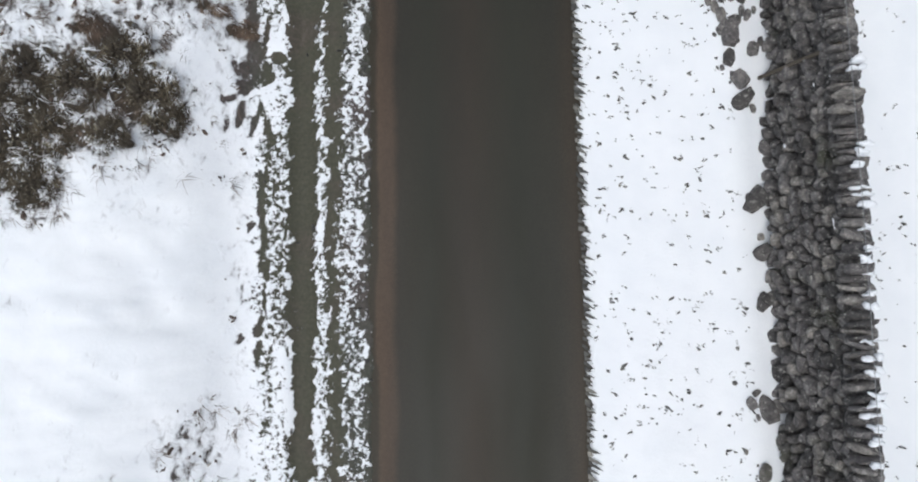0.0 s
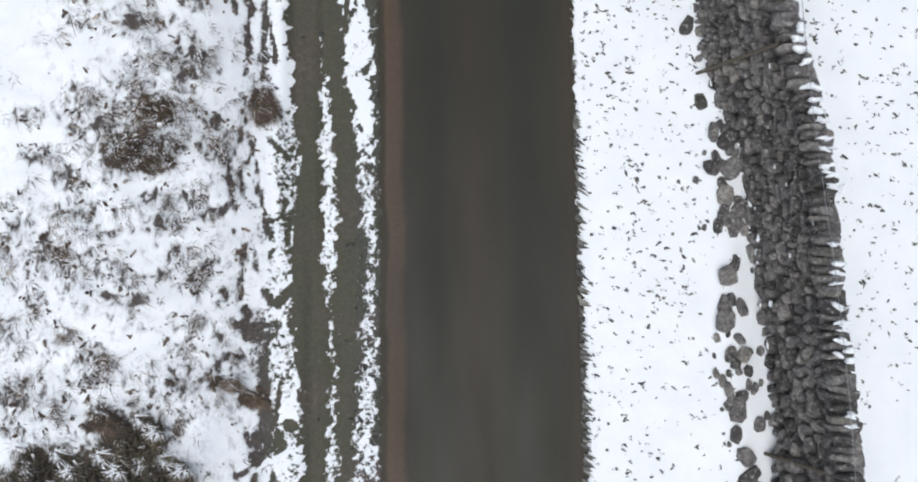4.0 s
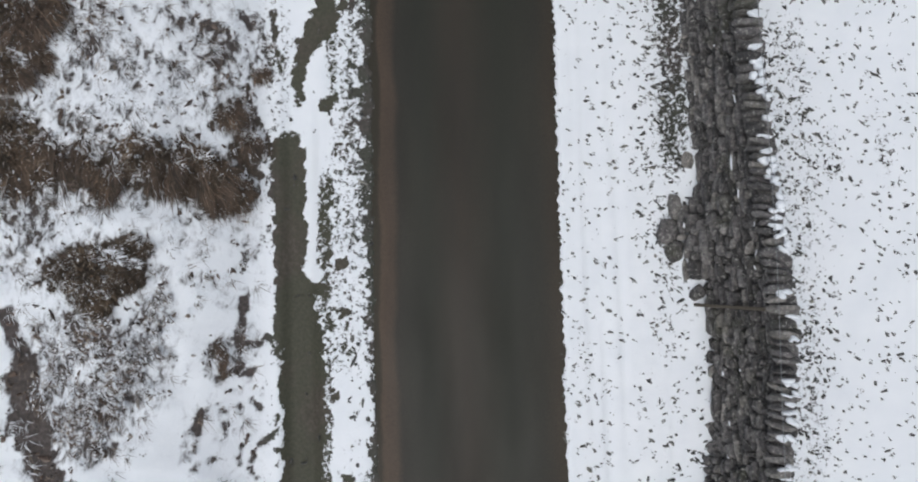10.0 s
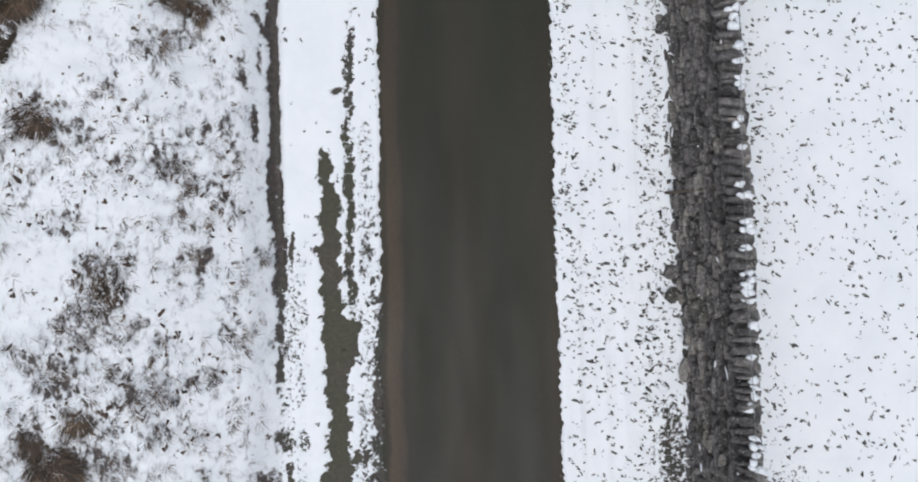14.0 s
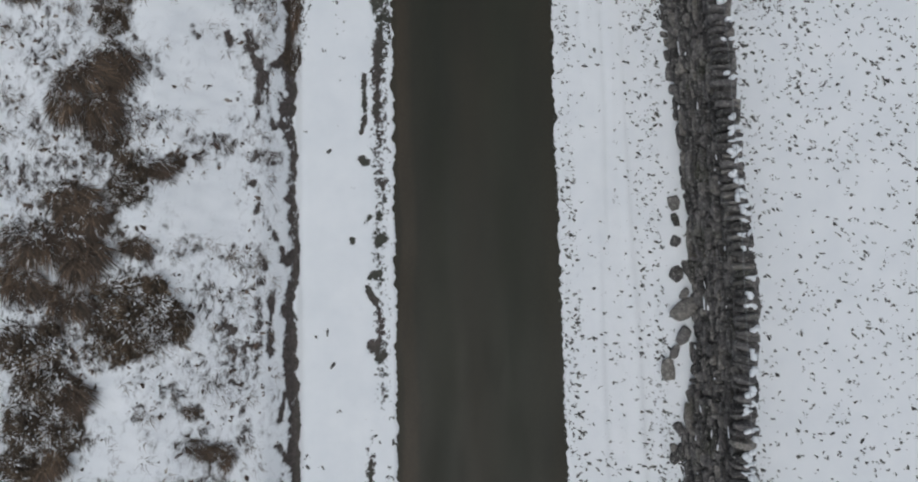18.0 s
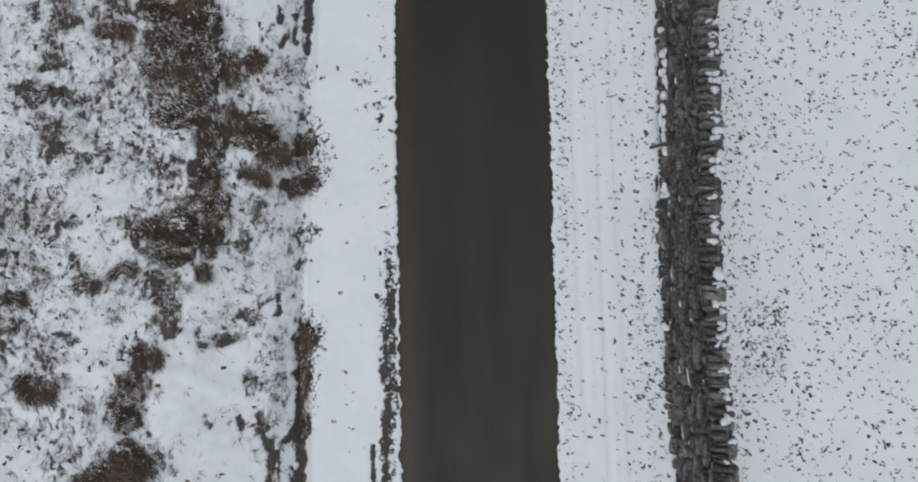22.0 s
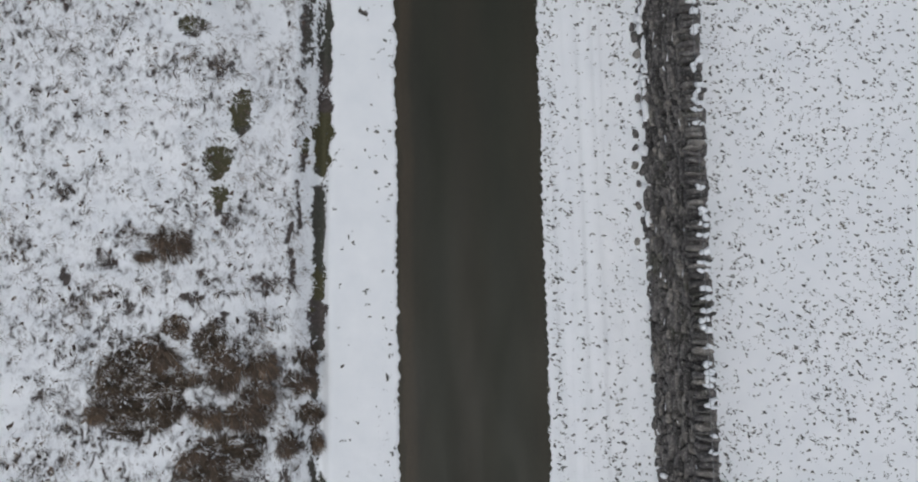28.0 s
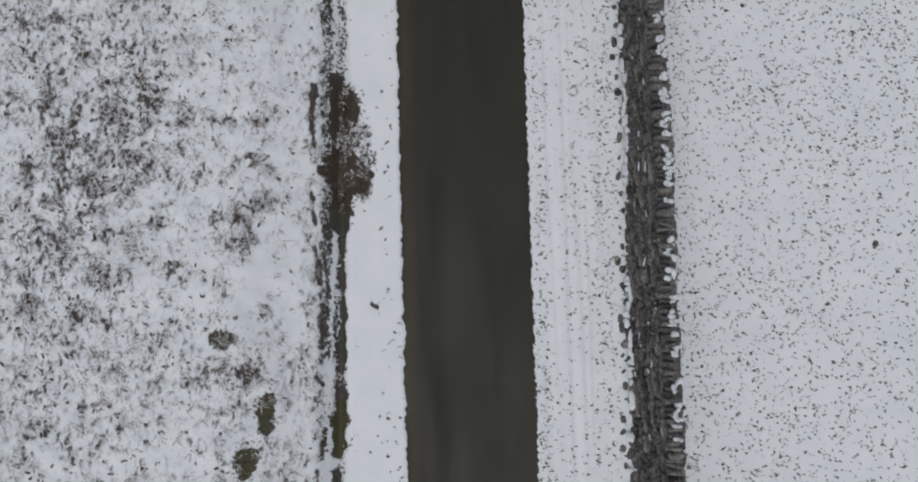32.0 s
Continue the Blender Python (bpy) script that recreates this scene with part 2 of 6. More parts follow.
M_BENT = make_blades("bent_grass_blades", [(0.0, (0.045, 0.036, 0.029)), (0.5, (0.112, 0.084, 0.068)), (1.0, (0.25, 0.205, 0.17))])
M_TURF = make_blades("turf_tips", [(0.0, (0.044, 0.044, 0.042)), (0.5, (0.092, 0.092, 0.088)), (0.85, (0.145, 0.144, 0.136)), (1.0, (0.25, 0.245, 0.23))])


# ---- plan of the moor: plants as x, y, half width, half length and kind; trails of bare wet ground as half width and line ----
PLANTS_A = [(-5.86, 2.68, 0.36, 0.32, "G"), (-6.28, 2.84, 0.21, 0.28, "G"), (-6.2, 3.31, 0.45, 0.45, "G"), (-4.98, 3.37, 0.39, 0.26, "G"),
         (-5.68, 3.47, 0.52, 0.35, "G"), (-4.26, 3.73, 0.24, 0.31, "G"), (-6.38, 3.87, 0.4, 0.4, "G"), (-4.54, 3.97, 0.45, 0.41, "G"),
         (-5.41, 4.11, 0.49, 0.42, "G"), (-6.02, 4.19, 0.48, 0.44, "G"), (-4.89, 4.54, 0.45, 0.42, "G"), (-6.53, 4.89, 0.13, 0.13, "F"),
         (-4.42, 4.92, 0.19, 0.3, "S"), (-5.3, 4.94, 0.31, 0.18, "R"), (-6.06, 4.96, 0.3, 0.15, "S"), (-5.31, 4.98, 0.31, 0.2, "S"),
         (-6.08, 5.1, 0.32, 0.18, "S"), (-3.91, 5.11, 0.15, 0.09, "F"), (-3.49, 5.14, 0.3, 0.12, "R"), (-6.51, 5.33, 0.15, 0.15, "F"),
         (-3.8, 5.41, 0.25, 0.13, "R"), (-5.67, 5.52, 0.16, 0.1, "F"), (-5.37, 5.68, 0.21, 0.2, "S"), (-5.45, 5.69, 0.19, 0.23, "F")]
PLANTS_B = [(-4.29, 5.75, 0.16, 0.18, "S"), (-3.74, 5.75, 0.15, 0.16, "F"), (-4.32, 5.95, 0.16, 0.2, "F"), (-3.84, 5.97, 0.08, 0.11, "F"),
         (-5.94, 6.05, 0.29, 0.1, "S"), (-5.85, 6.19, 0.22, 0.1, "S"), (-4.26, 6.26, 0.18, 0.14, "F"), (-4.84, 6.62, 0.11, 0.06, "F"),
         (-6.21, 6.63, 0.12, 0.12, "F"), (-5.18, 6.66, 0.11, 0.07, "F"), (-5, 6.9, 0.15, 0.08, "F"), (-4.17, 6.95, 0.16, 0.2, "F"),
         (-4.97, 6.96, 0.08, 0.07, "F"), (-4.56, 6.97, 0.1, 0.07, "F"), (-5.64, 7.01, 0.19, 0.15, "S"), (-5.19, 7.08, 0.16, 0.1, "F"),
         (-4.31, 7.16, 0.21, 0.18, "F"), (-5.92, 7.17, 0.38, 0.2, "S"), (-5.89, 7.25, 0.13, 0.1, "F"), (-6.12, 7.5, 0.11, 0.1, "F"),
         (-5.35, 7.56, 0.12, 0.08, "F"), (-4.47, 7.72, 0.24, 0.15, "F"), (-5.96, 7.78, 0.11, 0.14, "F"), (-3.99, 7.82, 0.12, 0.1, "F")]
PLANTS_C = [(-5.6, 7.83, 0.11, 0.11, "F"), (-4.62, 8, 0.21, 0.14, "S"), (-4.21, 8.12, 0.16, 0.14, "F"), (-5.81, 8.35, 0.15, 0.12, "F"),
         (-4.68, 8.61, 0.26, 0.19, "B"), (-5, 8.62, 0.29, 0.2, "B"), (-6.21, 8.7, 0.18, 0.11, "F"), (-4.9, 8.78, 0.41, 0.26, "B"),
         (-5.3, 8.87, 0.23, 0.15, "F"), (-4.48, 8.89, 0.24, 0.21, "F"), (-3.88, 8.92, 0.18, 0.24, "F"), (-4.05, 8.96, 0.2, 0.16, "F"),
         (-5.15, 9.21, 0.51, 0.25, "F"), (-6.37, 9.24, 0.16, 0.11, "F"), (-4.73, 9.31, 0.31, 0.25, "B"), (-4.53, 9.42, 0.3, 0.3, "F"),
         (-3.34, 9.47, 0.19, 0.26, "R"), (-5.58, 9.48, 0.23, 0.14, "F"), (-3.34, 9.65, 0.19, 0.34, "R"), (-5.05, 9.68, 0.22, 0.16, "F"),
         (-4.49, 10.02, 0.14, 0.14, "F"), (-4.76, 10.06, 0.21, 0.21, "F"), (-4.16, 10.15, 0.23, 0.23, "F"), (-5.74, 10.63, 0.15, 0.1, "S")]
PLANTS_D = [(-4.83, 10.64, 0.21, 0.21, "F"), (-5.59, 11.04, 0.23, 0.12, "F"), (-4.18, 11.15, 0.2, 0.17, "F"), (-5.91, 11.16, 0.14, 0.08, "F"),
         (-5.3, 11.17, 0.15, 0.08, "F"), (-5.45, 11.46, 0.15, 0.11, "F"), (-4.15, 11.53, 0.13, 0.1, "F"), (-4.71, 11.53, 0.13, 0.21, "F"),
         (-5.8, 11.58, 0.32, 0.13, "F"), (-6.18, 11.71, 0.2, 0.12, "F"), (-5.21, 11.89, 0.14, 0.13, "F"), (-4.99, 11.91, 0.17, 0.17, "F"),
         (-4.29, 13.9, 0.09, 0.2, "S"), (-5.64, 14.1, 0.18, 0.12, "F"), (-5.4, 14.42, 0.17, 0.18, "F"), (-5.64, 14.44, 0.43, 0.43, "F"),
         (-5.96, 14.62, 0.13, 0.17, "F"), (-5.73, 14.69, 0.21, 0.11, "F"), (-4.7, 14.73, 0.07, 0.04, "S"), (-6.09, 14.96, 0.31, 0.54, "F"),
         (-6.23, 15.05, 0.21, 0.16, "F"), (-5.35, 15.11, 0.43, 0.37, "F"), (-3.9, 15.28, 0.13, 0.27, "R"), (-4.63, 15.33, 0.11, 0.08, "S")]
PLANTS_E = [(-4.97, 15.44, 0.28, 0.35, "F"), (-5.14, 15.45, 0.13, 0.16, "F"), (-5.42, 15.46, 0.29, 0.2, "F"), (-5.8, 15.72, 0.48, 0.29, "F"),
         (-4.89, 16.08, 0.1, 0.14, "F"), (-4.77, 16.13, 0.24, 0.32, "F"), (-5.63, 16.19, 0.28, 0.24, "B"), (-4.11, 16.47, 0.2, 0.12, "S"),
         (-5.97, 16.59, 0.3, 0.27, "B"), (-5.18, 16.61, 0.34, 0.31, "B"), (-4.68, 16.61, 0.13, 0.1, "F"), (-5.64, 16.62, 0.49, 0.46, "B"),
         (-5.11, 16.92, 0.3, 0.23, "B"), (-3.86, 17.76, 0.3, 0.3, "B"), (-3.66, 17.86, 0.3, 0.42, "R"), (-5.42, 17.97, 0.27, 0.46, "R"),
         (-3.96, 18.02, 0.35, 0.45, "R"), (-4.34, 18.17, 0.51, 0.42, "B"), (-4.68, 18.18, 0.33, 0.55, "R"), (-4.32, 18.19, 0.37, 0.59, "R"),
         (-5.86, 18.21, 0.27, 0.48, "R"), (-6.23, 18.25, 0.29, 0.51, "R"), (-6.86, 18.29, 0.47, 0.47, "B"), (-4.96, 18.31, 0.41, 0.38, "B")]
PLANTS_F = [(-4.98, 18.33, 0.28, 0.45, "R"), (-6.74, 18.39, 0.36, 0.59, "R"), (-3.54, 18.62, 0.34, 0.32, "R"), (-6.84, 18.82, 0.45, 0.36, "B"),
         (-3.81, 19.11, 0.29, 0.29, "R"), (-3.58, 19.12, 0.15, 0.38, "F"), (-4.02, 19.52, 0.16, 0.32, "S"), (-6.79, 19.58, 0.32, 0.32, "R"),
         (-5.26, 19.79, 0.14, 0.16, "F"), (-6.91, 19.79, 0.32, 0.33, "B"), (-3.37, 19.8, 0.27, 0.2, "R"), (-6.47, 19.81, 0.28, 0.24, "R"),
         (-4.73, 19.86, 0.13, 0.14, "F"), (-5.72, 20.05, 0.21, 0.16, "F"), (-6.58, 20.05, 0.33, 0.3, "R"), (-5.1, 20.16, 0.13, 0.11, "S"),
         (-3.24, 20.19, 0.17, 0.25, "F"), (-6.64, 20.48, 0.51, 0.43, "R"), (-5.58, 20.49, 0.32, 0.21, "F"), (-6.88, 20.59, 0.42, 0.38, "B"),
         (-6.34, 20.67, 0.31, 0.37, "R"), (-3.45, 20.7, 0.14, 0.14, "F"), (-6.55, 20.99, 0.34, 0.34, "R"), (-6.72, 21.22, 0.42, 0.34, "R")]
PLANTS_G = [(-5.76, 21.25, 0.31, 0.31, "F"), (-2.89, 21.28, 0.08, 0.12, "F"), (-3.23, 21.29, 0.13, 0.14, "F"), (-6.97, 21.58, 0.2, 0.25, "R"),
         (-5.07, 21.65, 0.15, 0.12, "F"), (-6.25, 21.88, 0.27, 0.32, "R"), (-6.15, 21.93, 0.19, 0.19, "F"), (-5.08, 22.16, 0.26, 0.2, "F"),
         (-5.19, 22.29, 0.32, 0.27, "F"), (-4.37, 22.44, 0.2, 0.17, "F"), (-6.53, 22.54, 0.21, 0.21, "F"), (-5.86, 22.6, 0.27, 0.18, "S"),
         (-6.72, 22.62, 0.27, 0.22, "F"), (-3.28, 22.83, 0.15, 0.15, "F"), (-3.85, 22.85, 0.16, 0.09, "S"), (-5.01, 23.06, 0.1, 0.1, "F"),
         (-6.37, 23.09, 0.2, 0.19, "F"), (-6.36, 23.25, 0.27, 0.27, "F"), (-5.3, 23.42, 0.1, 0.08, "F"), (-5.98, 23.67, 0.17, 0.22, "F"),
         (-5.95, 23.89, 0.34, 0.42, "F"), (-5.82, 23.91, 0.25, 0.31, "B"), (-4.61, 24.33, 0.2, 0.17, "S"), (-5.45, 24.36, 0.11, 0.1, "F")]
PLANTS_H = [(-3.57, 24.39, 0.19, 0.14, "S"), (-4.54, 24.45, 0.19, 0.15, "S"), (-6.48, 25.02, 0.13, 0.16, "S"), (-4.7, 25.53, 0.27, 0.16, "S"),
         (-5.67, 25.96, 0.17, 0.14, "F"), (-4.94, 25.97, 0.2, 0.17, "F"), (-6.88, 26.61, 0.36, 0.32, "R"), (-5.98, 27.17, 0.27, 0.16, "S"),
         (-5.04, 27.95, 0.29, 0.2, "S"), (-7.62, 27.99, 0.37, 0.37, "B"), (-4.61, 28.1, 0.17, 0.12, "F"), (-6.3, 28.23, 0.07, 0.06, "F"),
         (-4.53, 28.53, 0.29, 0.23, "R"), (-7.46, 28.54, 0.48, 0.37, "B"), (-7.1, 28.62, 0.31, 0.32, "R"), (-4.87, 28.71, 0.25, 0.19, "R"),
         (-6.93, 29.09, 0.32, 0.4, "B"), (-7.38, 29.2, 0.5, 0.45, "B"), (-4.97, 29.27, 0.2, 0.18, "R"), (-5.76, 29.33, 0.13, 0.13, "S"),
         (-5.29, 29.6, 0.15, 0.17, "S"), (-6.86, 29.65, 0.38, 0.38, "R"), (-7.32, 29.86, 0.45, 0.45, "B"), (-6.99, 30.32, 0.38, 0.42, "F")]
PLANTS_I = [(-7.51, 30.43, 0.53, 0.48, "B"), (-5.7, 30.59, 0.45, 0.32, "B"), (-6.16, 30.6, 0.45, 0.4, "B"), (-5.16, 30.78, 0.2, 0.31, "B"),
         (-5.42, 30.88, 0.38, 0.37, "B"), (-5.83, 30.98, 0.64, 0.56, "B"), (-6.88, 31.19, 0.45, 0.32, "R"), (-6.16, 31.28, 0.5, 0.3, "B"),
         (-7.63, 31.5, 0.4, 0.35, "R"), (-5.97, 31.67, 0.13, 0.1, "F"), (-3.98, 31.89, 0.19, 0.19, "S"), (-6.71, 31.97, 0.44, 0.44, "R"),
         (-4.41, 31.99, 0.17, 0.13, "S"), (-7.55, 32.08, 0.4, 0.4, "R"), (-4.99, 32.08, 0.22, 0.13, "S"), (-5.82, 32.11, 0.24, 0.2, "R"),
         (-7.06, 32.27, 0.45, 0.45, "R"), (-6.53, 32.56, 0.41, 0.45, "R"), (-6.92, 32.86, 0.44, 0.36, "R"), (-5.98, 33.01, 0.34, 0.26, "B"),
         (-6.58, 33.43, 0.21, 0.25, "F"), (-5.49, 33.43, 0.3, 0.19, "R"), (-5.9, 33.46, 0.29, 0.29, "B"), (-5.22, 33.59, 0.18, 0.13, "B")]
PLANTS_J = [(-4.91, 33.67, 0.19, 0.1, "F"), (-3.8, 33.76, 0.2, 0.1, "F"), (-6.19, 33.9, 0.23, 0.23, "B"), (-6.44, 33.9, 0.25, 0.19, "R"),
         (-4.5, 33.91, 0.2, 0.13, "F"), (-4.96, 33.98, 0.14, 0.15, "F"), (-5.79, 34.3, 0.23, 0.23, "F"), (-6.12, 34.39, 0.3, 0.34, "F"),
         (-6.97, 34.48, 0.32, 0.42, "R"), (-6.53, 34.51, 0.38, 0.48, "R"), (-6.81, 35.11, 0.45, 0.4, "R"), (-6.31, 35.24, 0.45, 0.45, "R"),
         (-3.36, 35.7, 0.15, 0.26, "B"), (-4.07, 35.95, 0.08, 0.24, "F"), (-6.34, 36.11, 0.31, 0.27, "B"), (-7.06, 36.16, 0.27, 0.23, "S"),
         (-7.76, 36.18, 0.24, 0.2, "S"), (-3.73, 36.34, 0.11, 0.28, "F"), (-6.49, 36.43, 0.15, 0.13, "F"), (-4.22, 36.55, 0.1, 0.2, "F"),
         (-3.3, 36.59, 0.18, 0.51, "R"), (-6.22, 36.64, 0.28, 0.28, "B"), (-7.86, 36.64, 0.38, 0.3, "R"), (-5.96, 37.2, 0.28, 0.24, "R")]
PLANTS_K = [(-3.22, 37.38, 0.22, 0.38, "R"), (-4.51, 37.42, 0.23, 0.08, "F"), (-7.35, 37.5, 0.25, 0.1, "F"), (-5.96, 37.61, 0.14, 0.12, "F"),
         (-4.31, 37.79, 0.2, 0.12, "F"), (-5.6, 37.97, 0.22, 0.24, "F"), (-8.24, 38.25, 0.27, 0.22, "R"), (-6.94, 38.42, 0.24, 0.16, "R"),
         (-5.66, 38.49, 0.25, 0.25, "F"), (-7.84, 38.55, 0.23, 0.17, "F"), (-5.06, 38.68, 0.18, 0.23, "R"), (-6.32, 38.71, 0.23, 0.16, "R"),
         (-7.2, 38.89, 0.14, 0.12, "F"), (-5.55, 38.91, 0.32, 0.19, "B"), (-3.62, 39.07, 0.13, 0.13, "S"), (-7.65, 39.27, 0.16, 0.14, "F"),
         (-4.98, 39.32, 0.27, 0.38, "B"), (-5.72, 39.33, 0.4, 0.4, "B"), (-3.33, 39.4, 0.26, 0.18, "F"), (-5.28, 39.54, 0.42, 0.38, "B"),
         (-6.17, 39.55, 0.24, 0.22, "F"), (-7.25, 39.57, 0.17, 0.11, "F"), (-7.96, 39.79, 0.16, 0.16, "F"), (-4.89, 39.85, 0.34, 0.36, "B")]
PLANTS_L = [(-4.2, 39.85, 0.29, 0.15, "S"), (-3.51, 40.3, 0.42, 0.23, "R"), (-4.99, 40.39, 0.25, 0.38, "B"), (-4.2, 40.51, 0.38, 0.23, "R"),
         (-3.2, 40.54, 0.32, 0.3, "F"), (-3.88, 40.95, 0.38, 0.32, "R"), (-3.01, 40.98, 0.18, 0.18, "S"), (-4.89, 41.05, 0.23, 0.38, "B"),
         (-3.31, 41.12, 0.36, 0.36, "R"), (-7.68, 41.15, 0.24, 0.26, "F"), (-4.23, 41.28, 0.48, 0.38, "B"), (-5.46, 41.46, 0.42, 0.21, "B"),
         (-4.59, 41.6, 0.22, 0.4, "R"), (-5.77, 41.78, 0.33, 0.26, "F"), (-5.02, 41.8, 0.27, 0.36, "B"), (-1.92, 41.82, 0.18, 0.09, "S"),
         (-8, 41.89, 0.3, 0.22, "F"), (-7.38, 41.91, 0.14, 0.18, "F"), (-5.67, 42.32, 0.44, 0.3, "R"), (-2.14, 42.35, 0.15, 0.11, "S"),
         (-4.92, 42.45, 0.26, 0.4, "B"), (-4.58, 42.48, 0.2, 0.4, "R"), (-3.67, 42.54, 0.38, 0.25, "F"), (-7.71, 42.54, 0.12, 0.16, "F")]
PLANTS_M = [(-6.23, 42.59, 0.27, 0.25, "F"), (-4.18, 42.62, 0.26, 0.24, "R"), (-5.18, 42.72, 0.44, 0.44, "B"), (-5.57, 42.87, 0.4, 0.34, "B"),
         (-6.48, 43.07, 0.3, 0.24, "R"), (-5.12, 43.33, 0.44, 0.4, "B"), (-5.81, 43.47, 0.36, 0.25, "B"), (-5.46, 43.52, 0.42, 0.28, "R"),
         (-7.38, 43.54, 0.16, 0.34, "F"), (-7.53, 43.69, 0.2, 0.24, "F"), (-5.52, 43.89, 0.34, 0.23, "B"), (-4.92, 43.99, 0.27, 0.31, "R"),
         (-5.22, 44.21, 0.52, 0.31, "B"), (-4.52, 44.53, 0.3, 0.2, "F"), (-5.12, 44.65, 0.44, 0.3, "B"), (-5.22, 44.87, 0.4, 0.3, "R"),
         (-4.71, 44.97, 0.52, 0.31, "B"), (-3.2, 45.06, 0.16, 0.26, "R"), (-4.32, 45.09, 0.3, 0.24, "B"), (-3.69, 45.09, 0.27, 0.27, "R"),
         (-6.45, 45.47, 0.26, 0.16, "B"), (-7.54, 45.54, 0.18, 0.1, "F"), (-3.29, 45.63, 0.23, 0.25, "B"), (-5.13, 45.75, 0.36, 0.26, "R")]
PLANTS_N = [(-4.53, 45.76, 0.36, 0.42, "R"), (-4.11, 45.77, 0.25, 0.36, "B"), (-7.06, 45.85, 0.24, 0.2, "R"), (-7.48, 45.86, 0.19, 0.13, "F"),
         (-3.8, 45.89, 0.18, 0.24, "F"), (-6.45, 45.96, 0.52, 0.36, "B"), (-5.85, 45.96, 0.34, 0.42, "B"), (-4.29, 46.11, 0.42, 0.27, "R"),
         (-7.99, 46.18, 0.16, 0.12, "F"), (-3.49, 46.25, 0.32, 0.25, "R"), (-5.87, 46.34, 0.44, 0.33, "B"), (-6.75, 46.39, 0.34, 0.4, "B"),
         (-5.32, 46.4, 0.25, 0.21, "R"), (-4.92, 46.41, 0.31, 0.31, "R"), (-8.08, 46.5, 0.13, 0.15, "F"), (-6.49, 46.59, 0.46, 0.36, "B"),
         (-4.71, 46.6, 0.34, 0.4, "R"), (-5.84, 46.62, 0.25, 0.21, "R"), (-4.21, 46.67, 0.34, 0.34, "R"), (-3.39, 46.72, 0.28, 0.23, "R"),
         (-6.17, 46.79, 0.34, 0.3, "B"), (-6.1, 46.89, 0.52, 0.38, "R"), (-4.41, 47, 0.21, 0.21, "F"), (-5.03, 47.03, 0.27, 0.36, "B")]
PLANTS_O = [(-7.49, 47.05, 0.2, 0.13, "S"), (-4.93, 47.06, 0.22, 0.26, "F"), (-6.67, 47.16, 0.17, 0.15, "F"), (-5.63, 47.39, 0.2, 0.22, "B"),
         (-4.91, 47.41, 0.16, 0.1, "F"), (-5.67, 47.43, 0.22, 0.22, "R"), (-4.19, 47.46, 0.25, 0.19, "F"), (-6.89, 47.49, 0.15, 0.13, "F"),
         (-7.39, 47.7, 0.19, 0.21, "F"), (-5.33, 47.85, 0.1, 0.13, "F"), (-6.99, 47.98, 0.19, 0.05, "F"), (-4.77, 47.99, 0.15, 0.06, "F"),
         (-8.08, 48.03, 0.15, 0.13, "F"), (-6.26, 48.15, 0.22, 0.16, "S"), (-4, 48.18, 0.21, 0.21, "F"), (-4.82, 48.21, 0.1, 0.08, "F"),
         (-4.52, 48.53, 0.11, 0.11, "S"), (-6.97, 48.61, 0.2, 0.11, "F"), (-6.89, 48.69, 0.21, 0.16, "F"), (-6.32, 48.72, 0.3, 0.1, "R"),
         (-5.75, 48.96, 0.33, 0.33, "R"), (-6.29, 49.01, 0.36, 0.19, "S"), (-8.46, 49.02, 0.13, 0.13, "F"), (-6.7, 49.16, 0.15, 0.15, "F")]
PLANTS_P = [(-4.73, 49.32, 0.17, 0.17, "F"), (-7.77, 49.95, 0.13, 0.11, "F"), (-5.73, 52.41, 0.21, 0.14, "F"), (-4.96, 52.49, 0.23, 0.15, "F"),
         (-5.5, 52.7, 0.29, 0.18, "S"), (-5.33, 53.24, 0.22, 0.15, "F"), (-7.75, 53.64, 0.11, 0.09, "F"), (-4.54, 53.86, 0.12, 0.14, "F"),
         (-8.52, 53.87, 0.13, 0.11, "F"), (-9.33, 54.21, 0.15, 0.26, "F"), (-7.9, 54.67, 0.31, 0.24, "F"), (-6.33, 54.78, 0.29, 0.17, "S"),
         (-8.62, 55.05, 0.18, 0.25, "F"), (-4.97, 55.34, 0.23, 0.14, "F"), (-8.27, 55.59, 0.12, 0.12, "F"), (-6.76, 55.78, 0.13, 0.1, "F"),
         (-8.71, 55.91, 0.13, 0.21, "F"), (-9.16, 55.91, 0.13, 0.09, "F"), (-5.21, 55.91, 0.29, 0.31, "S"), (-4.52, 56.26, 0.25, 0.21, "F"),
         (-8.97, 56.39, 0.29, 0.24, "F"), (-2.86, 56.42, 0.23, 0.31, "B"), (-8.17, 56.65, 0.28, 0.23, "F"), (-2.51, 56.72, 0.31, 0.31, "R")]
